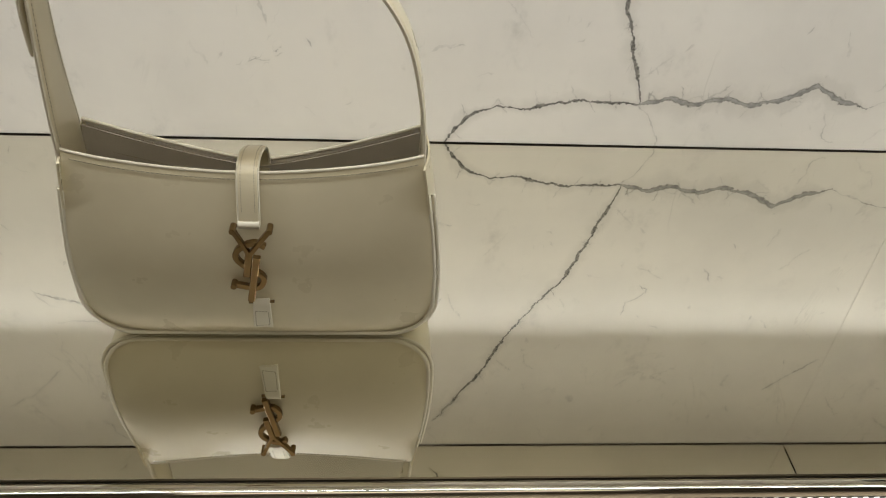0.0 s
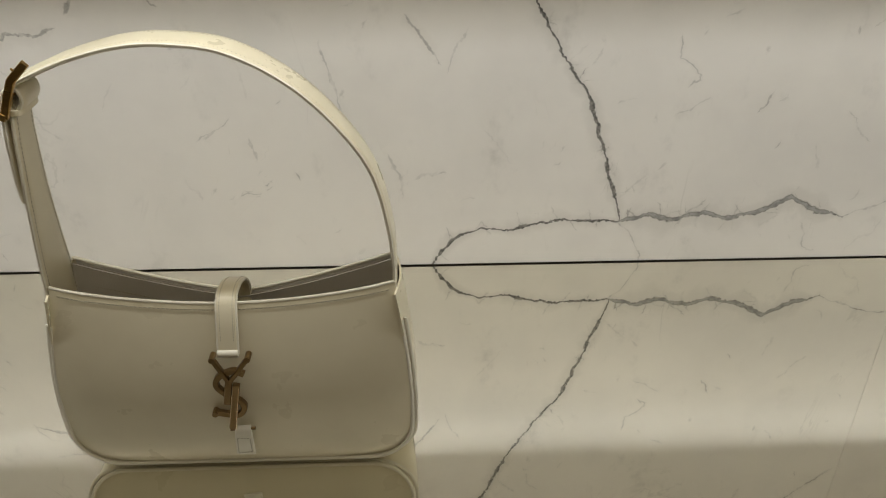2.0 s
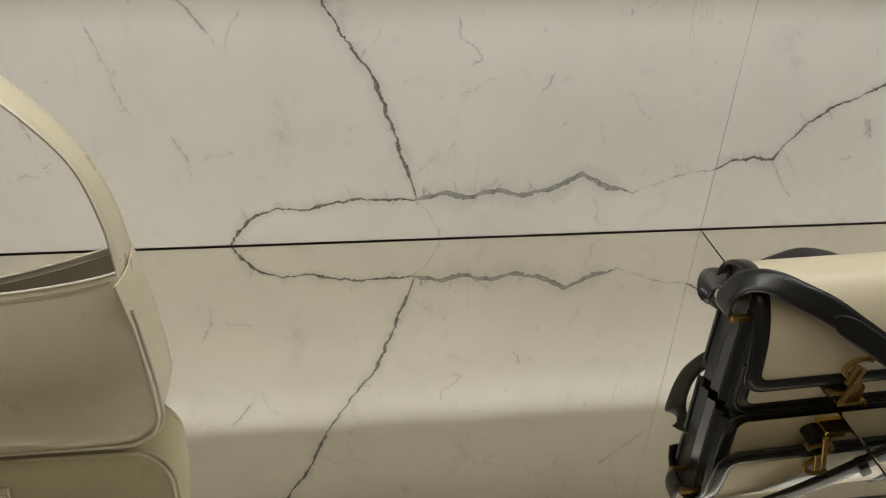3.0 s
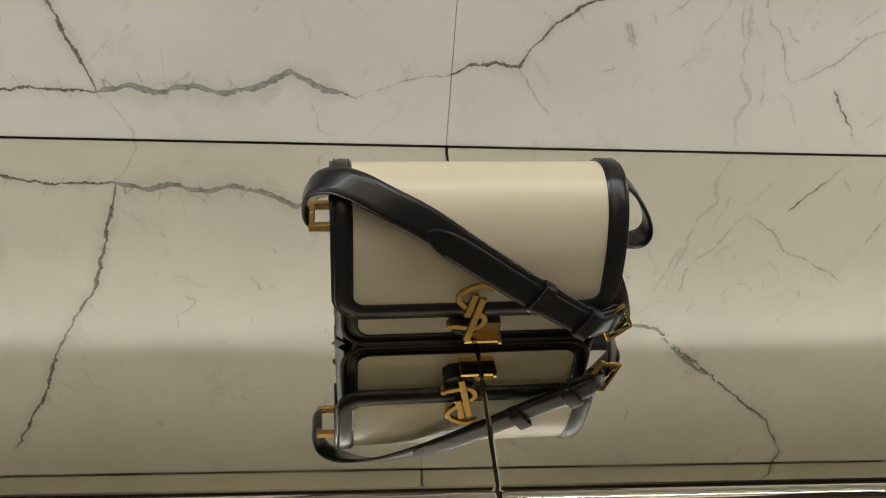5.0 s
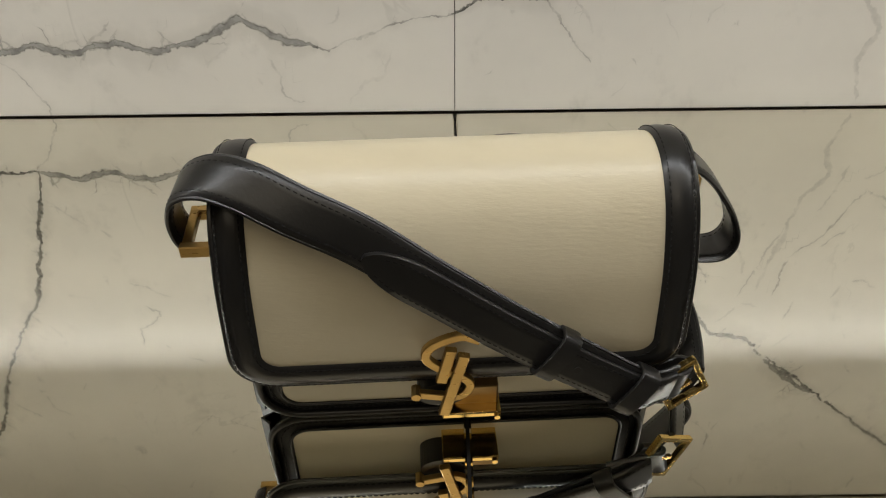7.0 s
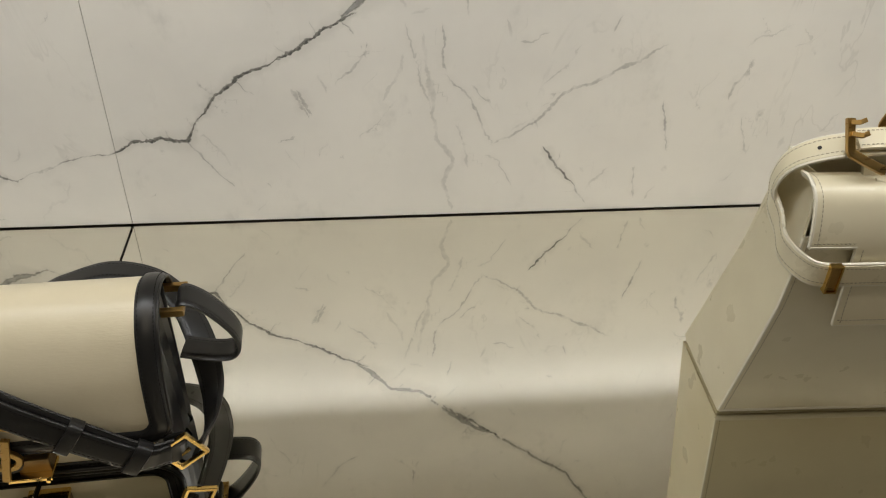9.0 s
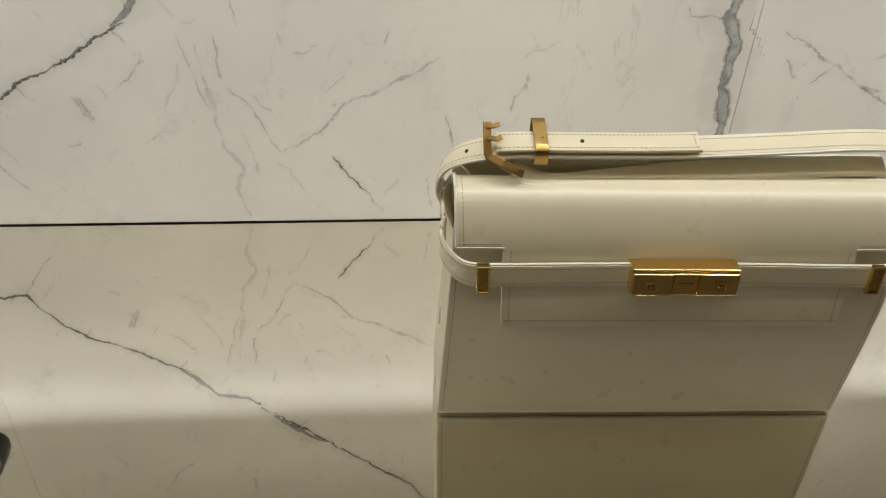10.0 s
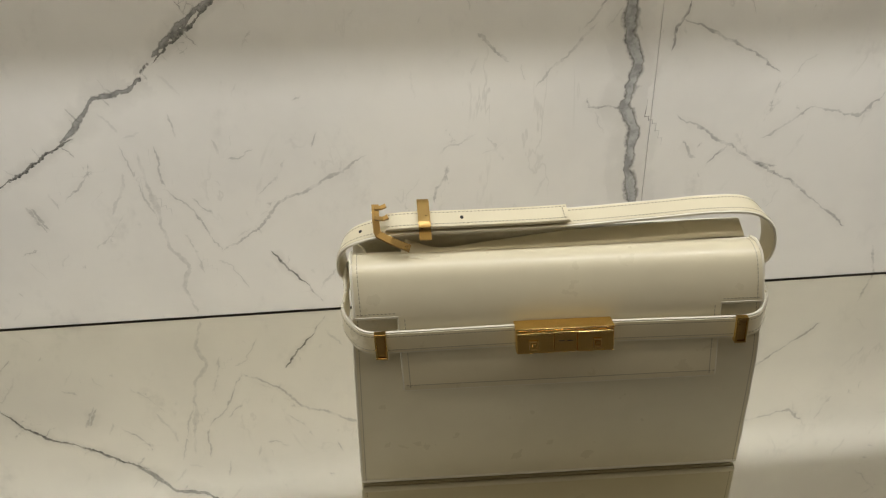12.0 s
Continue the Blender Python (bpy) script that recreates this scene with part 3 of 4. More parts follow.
    seam(stitch_bm(front[1:-1, -2] + np.array([0, -0.0002, 0.0022]), (0, -1, 0)), bag, M_THREAD)
    # handle, leaning forward as it rises
    def lean(points):
        p = np.array(points, float)
        k = np.clip((p[:, 2] - 0.15) / 0.1, 0, 1)
        p[:, 1] -= 0.013 * k
        p[:, 2] += 0.0045 * k
        return p

    rows = [(-0.2668, -0.262, 0.120, 0.046), (-0.2655, -0.261, 0.150, 0.044), (-0.2632, -0.260, 0.180, 0.038), (-0.2600, -0.259, 0.210, 0.032), (-0.2562, -0.258, 0.238, 0.028), (-0.2530, -0.257, 0.262, 0.026), (-0.2522, -0.257, 0.273, 0.025), (-0.2488, -0.256, 0.2795, 0.025), (-0.2452, -0.256, 0.2772, 0.025), (-0.2452, -0.256, 0.2715, 0.025), (-0.2482, -0.256, 0.2672, 0.025)]
    q = lean(spline(rows, 64))
    bm, ac, out = ribbon_bm(q[:, :3], (0, 1, 0), q[:, 3], 0.0034)
    lower = smooth_part("handle", bm, M_CREAM, bag)
    for side in (-1, 1):
        seam(stitch_bm(q[:, :3] + ac * side * (q[:, 3:4] / 2 - 0.0030) - out * 0.0016, -out), lower, M_THREAD)
        smooth_part("painted_edge", tube_bm(q[:, :3] + ac * side * q[:, 3:4] / 2, 0.0012, 6), M_CREAM_EDGE, lower)
    rows = [(-0.0325, -0.262, 0.122, 0.046), (-0.0318, -0.260, 0.152, 0.042), (-0.0345, -0.257, 0.185, 0.034), (-0.0440, -0.256, 0.2235, 0.026), (-0.0640, -0.256, 0.2550, 0.026), (-0.0920, -0.256, 0.2815, 0.026), (-0.1255, -0.256, 0.2990, 0.026), (-0.1585, -0.256, 0.3038, 0.026), (-0.1855, -0.256, 0.3025, 0.026), (-0.2165, -0.254, 0.2945, 0.026), (-0.2390, -0.255, 0.2860, 0.027), (-0.2505, -0.256, 0.2805, 0.026), (-0.2552, -0.257, 0.2745, 0.026), (-0.2572, -0.258, 0.264, 0.026), (-0.2598, -0.259, 0.244, 0.026), (-0.2624, -0.259, 0.225, 0.026), (-0.2634, -0.259, 0.211, 0.025)]
    q = lean(spline(rows, 90))
    bm, ac, out = ribbon_bm(q[:, :3], (0, 1, 0), q[:, 3], 0.0034)
    upper = smooth_part("handle", bm, M_CREAM, bag)
    for side in (-1, 1):
        seam(stitch_bm(q[:, :3] + ac * side * (q[:, 3:4] / 2 - 0.0032) + out * 0.0015, out, 0.0026, 0.0016, 0.0002), upper, M_THREAD)
        seam(stitch_bm(q[:, :3] + ac * side * (q[:, 3:4] / 2 - 0.0032) - out * 0.0015, -out, 0.0026, 0.0016, 0.0002), upper, M_THREAD)
        smooth_part("painted_edge", tube_bm(q[:, :3] + ac * side * q[:, 3:4] / 2, 0.0012, 6), M_CREAM_EDGE, upper)
    # keeper loop and angular buckle at the fold
    loop = [(-0.2515 + 0.0056 * np.sign(math.cos(a)) * abs(math.cos(a)) ** 0.6, -0.2570 + 0.0145 * np.sign(math.sin(a)) * abs(math.sin(a)) ** 0.5, 0.2665) for a in np.linspace(0, 2 * math.pi, 33)[:-1]]
    bm, _, _ = ribbon_bm(lean(loop), (0, 0, 1), 0.0034, 0.0015, True)
    smooth_part("keeper_loop", bm, M_CREAM, bag)
    yk = -0.2745
    buckle = part("buckle", bar_bm(lean([(-0.2342, yk, 0.2958), (-0.2397, yk, 0.2909), (-0.2450, yk, 0.2861), (-0.2453, yk, 0.2855), (-0.2500, yk, 0.2755), (-0.2545, yk, 0.2652)]), (0, 1, 0), 0.0030, 0.0044), M_GOLD, bag, "gold metal buckle")
    part("buckle_foot", bar_bm(lean([(-0.2538, yk, 0.2650), (-0.2575, yk, 0.2664), (-0.2612, yk, 0.2678)]), (0, 1, 0), 0.0036, 0.0044), M_GOLD, buckle)
    part("buckle_bar", bar_bm(lean([(-0.2505, yk, 0.2770), (-0.2505, -0.260, 0.2768), (-0.2505, -0.244, 0.2768)]), (1, 0, 0), 0.0032, 0.0032), M_GOLD, buckle)
    part("prong", tube_bm(lean([(-0.2415, yk, 0.2915), (-0.2428, yk, 0.2932)]), 0.0007, 8), M_GOLD, buckle)
    # closing tab over the mouth, and the small tag below the clasp
    rows = [(-0.1465, yb - 0.004, 0.108), (-0.1465, yb - 0.004, 0.121), (-0.1465, -0.246, 0.1335), (-0.1465, -0.262, 0.1415), (-0.1465, -0.276, 0.1440), (-0.1465, -0.2865, 0.1415), (-0.1465, -0.2935, 0.132), (-0.1467, -0.2990, 0.118), (-0.1470, -0.3020, 0.1085)]
    q = spline(rows, 44)
    bm, ac, out = ribbon_bm(q, (1, 0, 0), 0.0132, 0.0030)
    tab = smooth_part("closing_tab", bm, M_CREAM, bag)
    for side in (-1, 1):
        seam(stitch_bm(q[8:-3] + ac[8:-3] * side * 0.0044 + out[8:-3] * 0.0015 * (-1 if out[20, 2] < 0 else 1), out[8:-3] * (-1 if out[20, 2] < 0 else 1), 0.0022, 0.0013, 0.00022), tab, M_THREAD)
        smooth_part("painted_edge", tube_bm(q + ac * side * 0.0066, 0.0011, 6), M_CREAM_EDGE, tab)
    smooth_part("tab_end", tube_bm([(-0.1539, -0.3025, 0.1090), (-0.1401, -0.3025, 0.1090)], 0.0028, 10), M_CREAM_EDGE, tab)
    ornament(bag, M_BRONZE, -0.1465, 0.0795, 0.060, -0.3085, 1.0, 0.0042)
    tagrows = spline([(-0.1440, -0.3085, 0.049), (-0.1438, -0.3105, 0.0455), (-0.1442, -0.3100, 0.041), (-0.1448, -0.3088, 0.032), (-0.1458, -0.3055, 0.0195)], 16)
    bm, ac, out = ribbon_bm(tagrows, (1, 0, 0), np.interp(np.arange(16), [0, 4, 15], [0.0115, 0.0125, 0.0140]), 0.0028)
    tag = smooth_part("leather_tag", bm, M_CREAM_EDGE, bag)
    face = np.array([0, -0.0019, 0])
    box = [tagrows[5] + ac[5] * 0.0045 + face, tagrows[13] + ac[13] * 0.0050 + face, tagrows[14] - ac[14] * 0.0050 + face, tagrows[5] - ac[5] * 0.0045 + face, tagrows[5] + ac[5] * 0.0045 + face]
    seam(stitch_bm(np.array(box), (0, -1, 0), 0.0022, 0.0015), tag, M_THREAD)
    part("pin", tube_bm([(-0.1530, -0.3095, 0.0465), (-0.1350, -0.3095, 0.0472)], 0.0012, 8), M_BRONZE, bag)
    return bag


# ---- beige and black flap bag ----
def flap_bag():
    cx = 0.5388
    PLACE[0] = pose(0.54, -0.27, 0, 0, 0, 2.5) @ Matrix(((1.012, 0, 0, -0.5468), (0, 1, 0, 0.2680), (0, 0, 0.955, 0.0180), (0, 0, 0, 1)))
    bag = tagged(new("flap_bag"), "beige leather flap handbag with black trim, on mirror shelf", "handbag")
    prof = spline([(0, -0.2300, 0.090), (0, -0.2340, 0.1035), (0, -0.2440, 0.1125), (0, -0.2580, 0.1180), (0, -0.2720, 0.1165), (0, -0.2840, 0.1085), (0, -0.2930, 0.0960), (0, -0.3010, 0.075), (0, -0.3050, 0.050), (0, -0.3064, 0.034), (0, -0.3058, 0.0195)], 60)
    run = np.concatenate([[0], np.cumsum(np.linalg.norm(np.diff(prof, axis=0), axis=1))])
    length = run[-1]
    tang = unit(np.gradient(prof, axis=0))
    norm = np.stack([0 * run, tang[:, 2], -tang[:, 1]], -1)
    norm *= np.where(norm[30, 1] > 0, -1, 1)

    def on_flap(s, t, lift=0.0):
        """Across s from the middle, t along the flap from the back over the top to the front edge."""
        p = np.stack([np.interp(t, run, prof[:, k]) for k in range(3)], -1)
        n = unit(np.stack([np.interp(t, run, norm[:, k]) for k in range(3)], -1))
        p = p + n * lift
        p[..., 0] = cx + s
        return p

    def outline(hw, t0, t1, r, count=17):
        """Left side, lower edge and right side of a flap with round corners: (s, t) points."""
        a = np.linspace(0, np.pi / 2, count)
        side = np.linspace(t0, t1 - r, 40)
        low = np.linspace(-hw + r, hw - r, 40)
        return np.vstack([np.stack([np.full(40, -hw), side], 1), np.stack([-hw + r - r * np.cos(a), t1 - r + r * np.sin(a)], 1)[1:-1], np.stack([low, np.full(40, t1)], 1), np.stack([hw - r + r * np.sin(a), t1 - r + r * np.cos(a)], 1)[1:-1], np.stack([np.full(40, hw), side[::-1]], 1)])

    t_s, t_t = np.meshgrid(np.linspace(-0.088, 0.088, 40), np.linspace(0, length - 0.008, 60), indexing="ij")
    flap = smooth_part("flap", sheet_bm(on_flap(t_s, t_t), 0.0025, True), M_BEIGE, bag, "beige grained leather flap")
    o, i = outline(0.0985, 0.0, length, 0.020), outline(0.0850, 0.0, length - 0.0135, 0.008)
    rows = []
    for k, lift in ((0.0, -0.0008), (0.04, 0.0006), (0.18, 0.0018), (0.5, 0.0024), (0.85, 0.0020), (1.0, 0.0004)):
        m = o + (i - o) * k
        rows.append(on_flap(m[:, 0], m[:, 1], lift))
    smooth_part("flap_binding", sheet_bm(np.stack(rows, 1), 0.0022), M_BLACK, flap, "black leather binding")
    smooth_part("painted_edge", tube_bm(on_flap(o[:, 0], o[:, 1], -0.0006), 0.0013, 6), M_BLACK, flap)
    for k in (0.14, 0.86):
        m = o + (i - o) * k
        seam(stitch_bm(on_flap(m[:, 0], m[:, 1], 0.0021), on_flap(m[:, 0], m[:, 1], 1.0) - on_flap(m[:, 0], m[:, 1]), 0.0030, 0.0021, 0.00026), flap, M_BLACK_THREAD)
    # body under the flap
    def ring(hw, z0, z1, r, y):
        a = np.linspace(0, np.pi / 2, 9)
        left = np.stack([cx - hw + r - r * np.cos(a), z0 + r - r * np.sin(a)], 1)
        right = np.stack([cx + hw - r + r * np.sin(a), z0 + r - r * np.cos(a)], 1)
        pts = np.vstack([[(cx - hw, z1)], left, right, [(cx + hw, z1)]])
        return np.stack([pts[:, 0], np.full(len(pts), y), pts[:, 1]], -1)

    body = [ring(0.088, -0.0155, 0.040, 0.016, -0.2930), ring(0.091, -0.0180, 0.045, 0.018, -0.2915), ring(0.0915, -0.0185, 0.078, 0.019, -0.2860), ring(0.088, -0.0165, 0.094, 0.018, -0.2790), ring(0.088, -0.0165, 0.106, 0.018, -0.2520), ring(0.0915, -0.0185, 0.100, 0.019, -0.2430), ring(0.091, -0.0180, 0.092, 0.018, -0.2370), ring(0.088, -0.0155, 0.085, 0.016, -0.2355)]
    smooth_part("body", rings_bm(np.stack(body)), M_BLACK, bag, "black leather body")
    g = ring(0.082, -0.0086, 0.040, 0.008, -0.2940)
    smooth_part("front_panel", mesh_bm(np.concatenate([g, g + [0, 0.002, 0]]).tolist(), [tuple(range(len(g))), tuple(range(2 * len(g) - 1, len(g) - 1, -1))]), M_BEIGE, bag, "beige leather front panel")
    smooth_part("piping", tube_bm(ring(0.0925, -0.0172, 0.040, 0.019, -0.2936), 0.0019), M_BLACK, bag)
    smooth_part("piping", tube_bm(ring(0.0825, -0.0086, 0.040, 0.010, -0.2944), 0.0009), M_BLACK, bag)
    seam(stitch_bm(ring(0.0875, -0.0130, 0.040, 0.014, -0.2935), (0, -1, 0), 0.0030, 0.0021, 0.00026), bag, M_BLACK_THREAD)
    smooth_part("piping", tube_bm(ring(0.0925, -0.0172, 0.100, 0.019, -0.238), 0.0022), M_BLACK, bag)
    # folded side gussets
    for sx in (-1, 1):
        rows = []
        for y, w in ((-0.292, 0.0910), (-0.289, 0.0950), (-0.285, 0.0890), (-0.279, 0.0965), (-0.272, 0.0925), (-0.265, 0.0970), (-0.258, 0.0925), (-0.250, 0.0960), (-0.242, 0.0900), (-0.235, 0.0920)):
            top = float(np.interp(-y, -prof[:, 1], prof[:, 2])) - 0.004
            z = np.linspace(-0.013, top, 14)
            fold = 1 - 0.5 * np.linspace(0, 1, 14) ** 2
            rows.append(np.stack([cx + sx * (0.090 + (w - 0.090) * fold), np.full(14, y), z], -1))
        smooth_part("side_gusset", sheet_bm(np.stack(rows), 0.0015, sx > 0), M_BLACK, bag)
    # ring fittings at both sides
    for sx, z, y in ((-1, 0.0865, -0.2745), (1, 0.0925, -0.2470)):
        x, reach = cx + sx * 0.0960, 0.0155 if sx < 0 else 0.0115
        ring_part = part("strap_ring", bar_bm(np.array([(x + sx * reach, y - 0.0145, z), (x + sx * reach, y, z + 0.001), (x + sx * reach, y + 0.0145, z + 0.002)]), (1, 0, 0), 0.0040, 0.0040), M_GOLD, bag, "gold metal strap ring")
        for side in (-1, 1):
            part("ring_leg", bar_bm(np.array([(x - sx * 0.004, y + side * 0.0130, z + 0.001), (x + sx * 0.006, y + side * 0.0130, z + 0.001), (x + sx * (reach + 0.0018), y + side * 0.0130, z + 0.001)]), (0, 1, 0), 0.0042, 0.0058), M_GOLD, ring_part)
    strap = strap_part(bag, strap_bm([(0.4285, -0.2745, 0.0855), (0.4250, -0.2745, 0.0865), (0.4228, -0.2750, 0.0930), (0.4235, -0.2760, 0.1030), (0.4290, -0.2785, 0.1155), (0.4410, -0.2830, 0.1220), (0.4560, -0.2890, 0.1210), (0.4750, -0.2960, 0.1130), (0.5000, -0.3010, 0.1000), (0.5280, -0.3065, 0.0800), (0.5580, -0.3105, 0.0585), (0.5900, -0.3130, 0.0360), (0.6180, -0.3140, 0.0180), (0.6350, -0.3085, 0.0140)],
                                     [(0, 1, 0), (0, 1, 0), (0, 1, 0), (0.05, 1, 0.05), (0.2, 0.95, 0.3), (0.3, 0.85, 0.45), (0.45, 0.65, 0.6), (0.5, 0.5, 0.7), (0.55, 0.35, 0.75), (0.55, 0.25, 0.8), (0.55, 0.15, 0.8), (0.55, 0.1, 0.8), (0.5, 0.0, 0.85), (0.4, 0.0, 0.9)], 0.0200, 0.0030), "black leather shoulder strap")
    dress_strap(strap, M_BLACK, M_BLACK_THREAD)
    # overlapping strap end with a round tip
    q = spline([(0.5010, -0.3060, 0.0955), (0.5280, -0.3105, 0.0775), (0.5580, -0.3145, 0.0560), (0.5900, -0.3170, 0.0340), (0.6180, -0.3180, 0.0170), (0.6340, -0.3125, 0.0140)], 50)
    s = np.linspace(0, 1, 50)
    width = 0.0195 * np.sqrt(np.clip(1 - np.clip(1 - s / 0.16, 0, 1) ** 2, 0.02, 1))
    bm, ac, out = ribbon_bm(q, (0.56, 0.12, 0.82), width, 0.0030)
    tongue = smooth_part("strap_end", bm, M_BLACK, bag)
    out = out * (-1 if out[20, 1] > 0 else 1)
    for side in (-1, 1):
        seam(stitch_bm(q[2:] + ac[2:] * side * (width[2:, None] / 2 - 0.0028) + out[2:] * 0.00142, out[2:], 0.0030, 0.0020, 0.00026), tongue, M_BLACK_THREAD)
    for k in (33, 42):
        part("punched_hole", tube_bm([q[k] + out[k] * 0.0012, q[k] + out[k] * 0.0017], 0.0016, 10), M_DARK, tongue)
    # keepers
    for c, w in (((0.5790, -0.3160, 0.0440), 0.009), ((0.6150, -0.3175, 0.0195), 0.010)):
        u, v = unit(np.array([0.56, 0.12, 0.82])), unit(np.array([0.0, -1, 0.08]))
        along = np.cross(u, v)
        loop = [np.array(c) + u * 0.0118 * np.sign(math.cos(a)) * abs(math.cos(a)) ** 0.4 + v * 0.0052 * np.sign(math.sin(a)) * abs(math.sin(a)) ** 0.6 for a in np.linspace(0, 2 * math.pi, 33)[:-1]]
        bm, _, _ = ribbon_bm(loop, along, w, 0.0022, True)
        smooth_part("strap_keeper", bm, M_BLACK, bag)
    # buckle with its strap wrapped round the bar
    right, up = unit(np.array([0.80, 0.25, 0.42])), unit(np.array([-0.42, -0.15, 0.86]))
    up = unit(up - (up @ right) * right)
    buckle = part("buckle", frame_bm((0.6405, -0.3075, 0.0095), right, up, 0.0112, 0.0140, 0.0028, 0.0034), M_GOLD_BRIGHT, bag, "gold metal buckle")
    part("prong", bar_bm(np.array([(0.6325, -0.3095, 0.0050), (0.6385, -0.3095, 0.0078), (0.6450, -0.3070, 0.0110)]), up, 0.0022, 0.0022), M_GOLD_BRIGHT, buckle)
    fold = spline([(0.6130, -0.3115, 0.0145), (0.6290, -0.3110, 0.0110), (0.6390, -0.3090, 0.0125), (0.6425, -0.3045, 0.0145), (0.6390, -0.3020, 0.0140), (0.6300, -0.3030, 0.0120)], 30)
    bm, _, _ = ribbon_bm(fold, (0.25, 0.1, 0.9), 0.0150, 0.0028)
    smooth_part("strap_fold", bm, M_BLACK, bag)
    # the strap's rest: behind the bag, down its side and onto the shelf
    rest = strap_part(bag, strap_bm([(0.4560, -0.2400, 0.0560), (0.4470, -0.2260, 0.0580), (0.4520, -0.2030, 0.0590), (0.4780, -0.1740, 0.0440), (0.5156, -0.1610, 0.0335), (0.5400, -0.1600, 0.0430), (0.5743, -0.1586, 0.0518), (0.6050, -0.1640, 0.0480), (0.6260, -0.1790, 0.0390), (0.6400, -0.2010, 0.0250), (0.6490, -0.2260, 0.0120), (0.6540, -0.2500, 0.0030), (0.6540, -0.2780, -0.0010), (0.6480, -0.3030, 0.0040)],
                                     [(0, 1, 0), (0, 1, 0), (0, 1, 0.1), (0, 1, 0.2), (0, 1, 0), (0, 1, 0), (0, 1, 0.05), (0, 1, 0.1), (0, 1, 0.25), (0.05, 1, 0.4), (0.1, 0.9, 0.5), (0.5, 0.6, 0.6), (0.5, 0.2, 0.8), (0.4, 0.1, 0.9)], 0.0190, 0.0030), "black leather shoulder strap")
    dress_strap(rest, M_BLACK, M_BLACK_THREAD)
    for k in (78, 86, 94):
        p, o2 = STRAP_DATA[-1][0][k], STRAP_DATA[-1][2][k]
        part("punched_hole", tube_bm([p - o2 * 0.0018, p + o2 * 0.0018], 0.0016, 10), M_DARK, rest)
    loop = strap_part(bag, strap_bm([(0.6430, -0.2460, 0.0860), (0.6440, -0.2460, 0.0945), (0.6500, -0.2450, 0.0945), (0.6610, -0.2430, 0.0830), (0.6730, -0.2420, 0.0640), (0.6775, -0.2420, 0.0490), (0.6730, -0.2420, 0.0390), (0.6600, -0.2410, 0.0370), (0.6380, -0.2380, 0.0400)],
                                     [(0, 1, 0)] * 9, 0.0205, 0.0028), "black leather strap loop at the ring")
    dress_strap(loop, M_BLACK, M_BLACK_THREAD)
    # lock: gold ornament over a dark oval and a small plate
    oval = [(0.5310 + 0.0110 * math.cos(a), -0.3085, 0.0105 + 0.0075 * math.sin(a)) for a in np.linspace(0, 2 * math.pi, 33)[:-1]]
    verts = [*oval, *[(x, -0.2930, z) for x, _, z in oval]]
    part("lock_oval", mesh_bm(verts, [tuple(range(32)), tuple(range(63, 31, -1)), *[(k, (k + 1) % 32, 32 + (k + 1) % 32, 32 + k) for k in range(32)]]), M_BLACK, bag, "black leather lock tab")
    clasp = ornament(bag, M_GOLD, 0.5365, 0.0330, 0.0610, -0.3112, 1.12, 0.0032, False)
    plate = part("lock_plate", box_bm(0.5365, 0.5570, -0.3060, -0.2930, -0.0010, 0.0125, 0.0008), M_BRONZE, bag, "gold metal lock plate")
    part("lock_edge", box_bm(0.5310, 0.5580, -0.3120, -0.2930, -0.0030, 0.0003, 0.0006), M_GOLD_BRIGHT, plate)
    part("pin", tube_bm([(0.5560, -0.3140, -0.0013), (0.5560, -0.311, -0.0013)], 0.0014, 10), M_GOLD_BRIGHT, plate)
    return bag


STRAP_DATA = []


def strap_bm(rows, across, width, thick):
    n = len(rows) * 10
    q = spline([(*r, *a) for r, a in zip(rows, across)], n)
    bm, ac, out = ribbon_bm(q[:, :3], q[:, 3:6], width, thick)
    STRAP_DATA[:] = [(q[:, :3], ac, out, width, thick)]
    return bm


def strap_part(bag, bm, label):
    return part("strap", bm, M_BLACK, bag, label, True)


def dress_strap(ob, leather, thread):
    """Stitching and painted edges for the strap made last."""
    q, ac, out, width, thick = STRAP_DATA[-1]
    for side in (-1, 1):
        for face in (-1, 1):
            seam(stitch_bm(q + ac * side * (width / 2 - 0.0030) + out * face * (thick / 2 - 0.0001), out * face, 0.0030, 0.0021, 0.00026), ob, thread)
        part("painted_edge", tube_bm(q + ac * side * width / 2, thick * 0.36, 6), leather, ob, "", True)


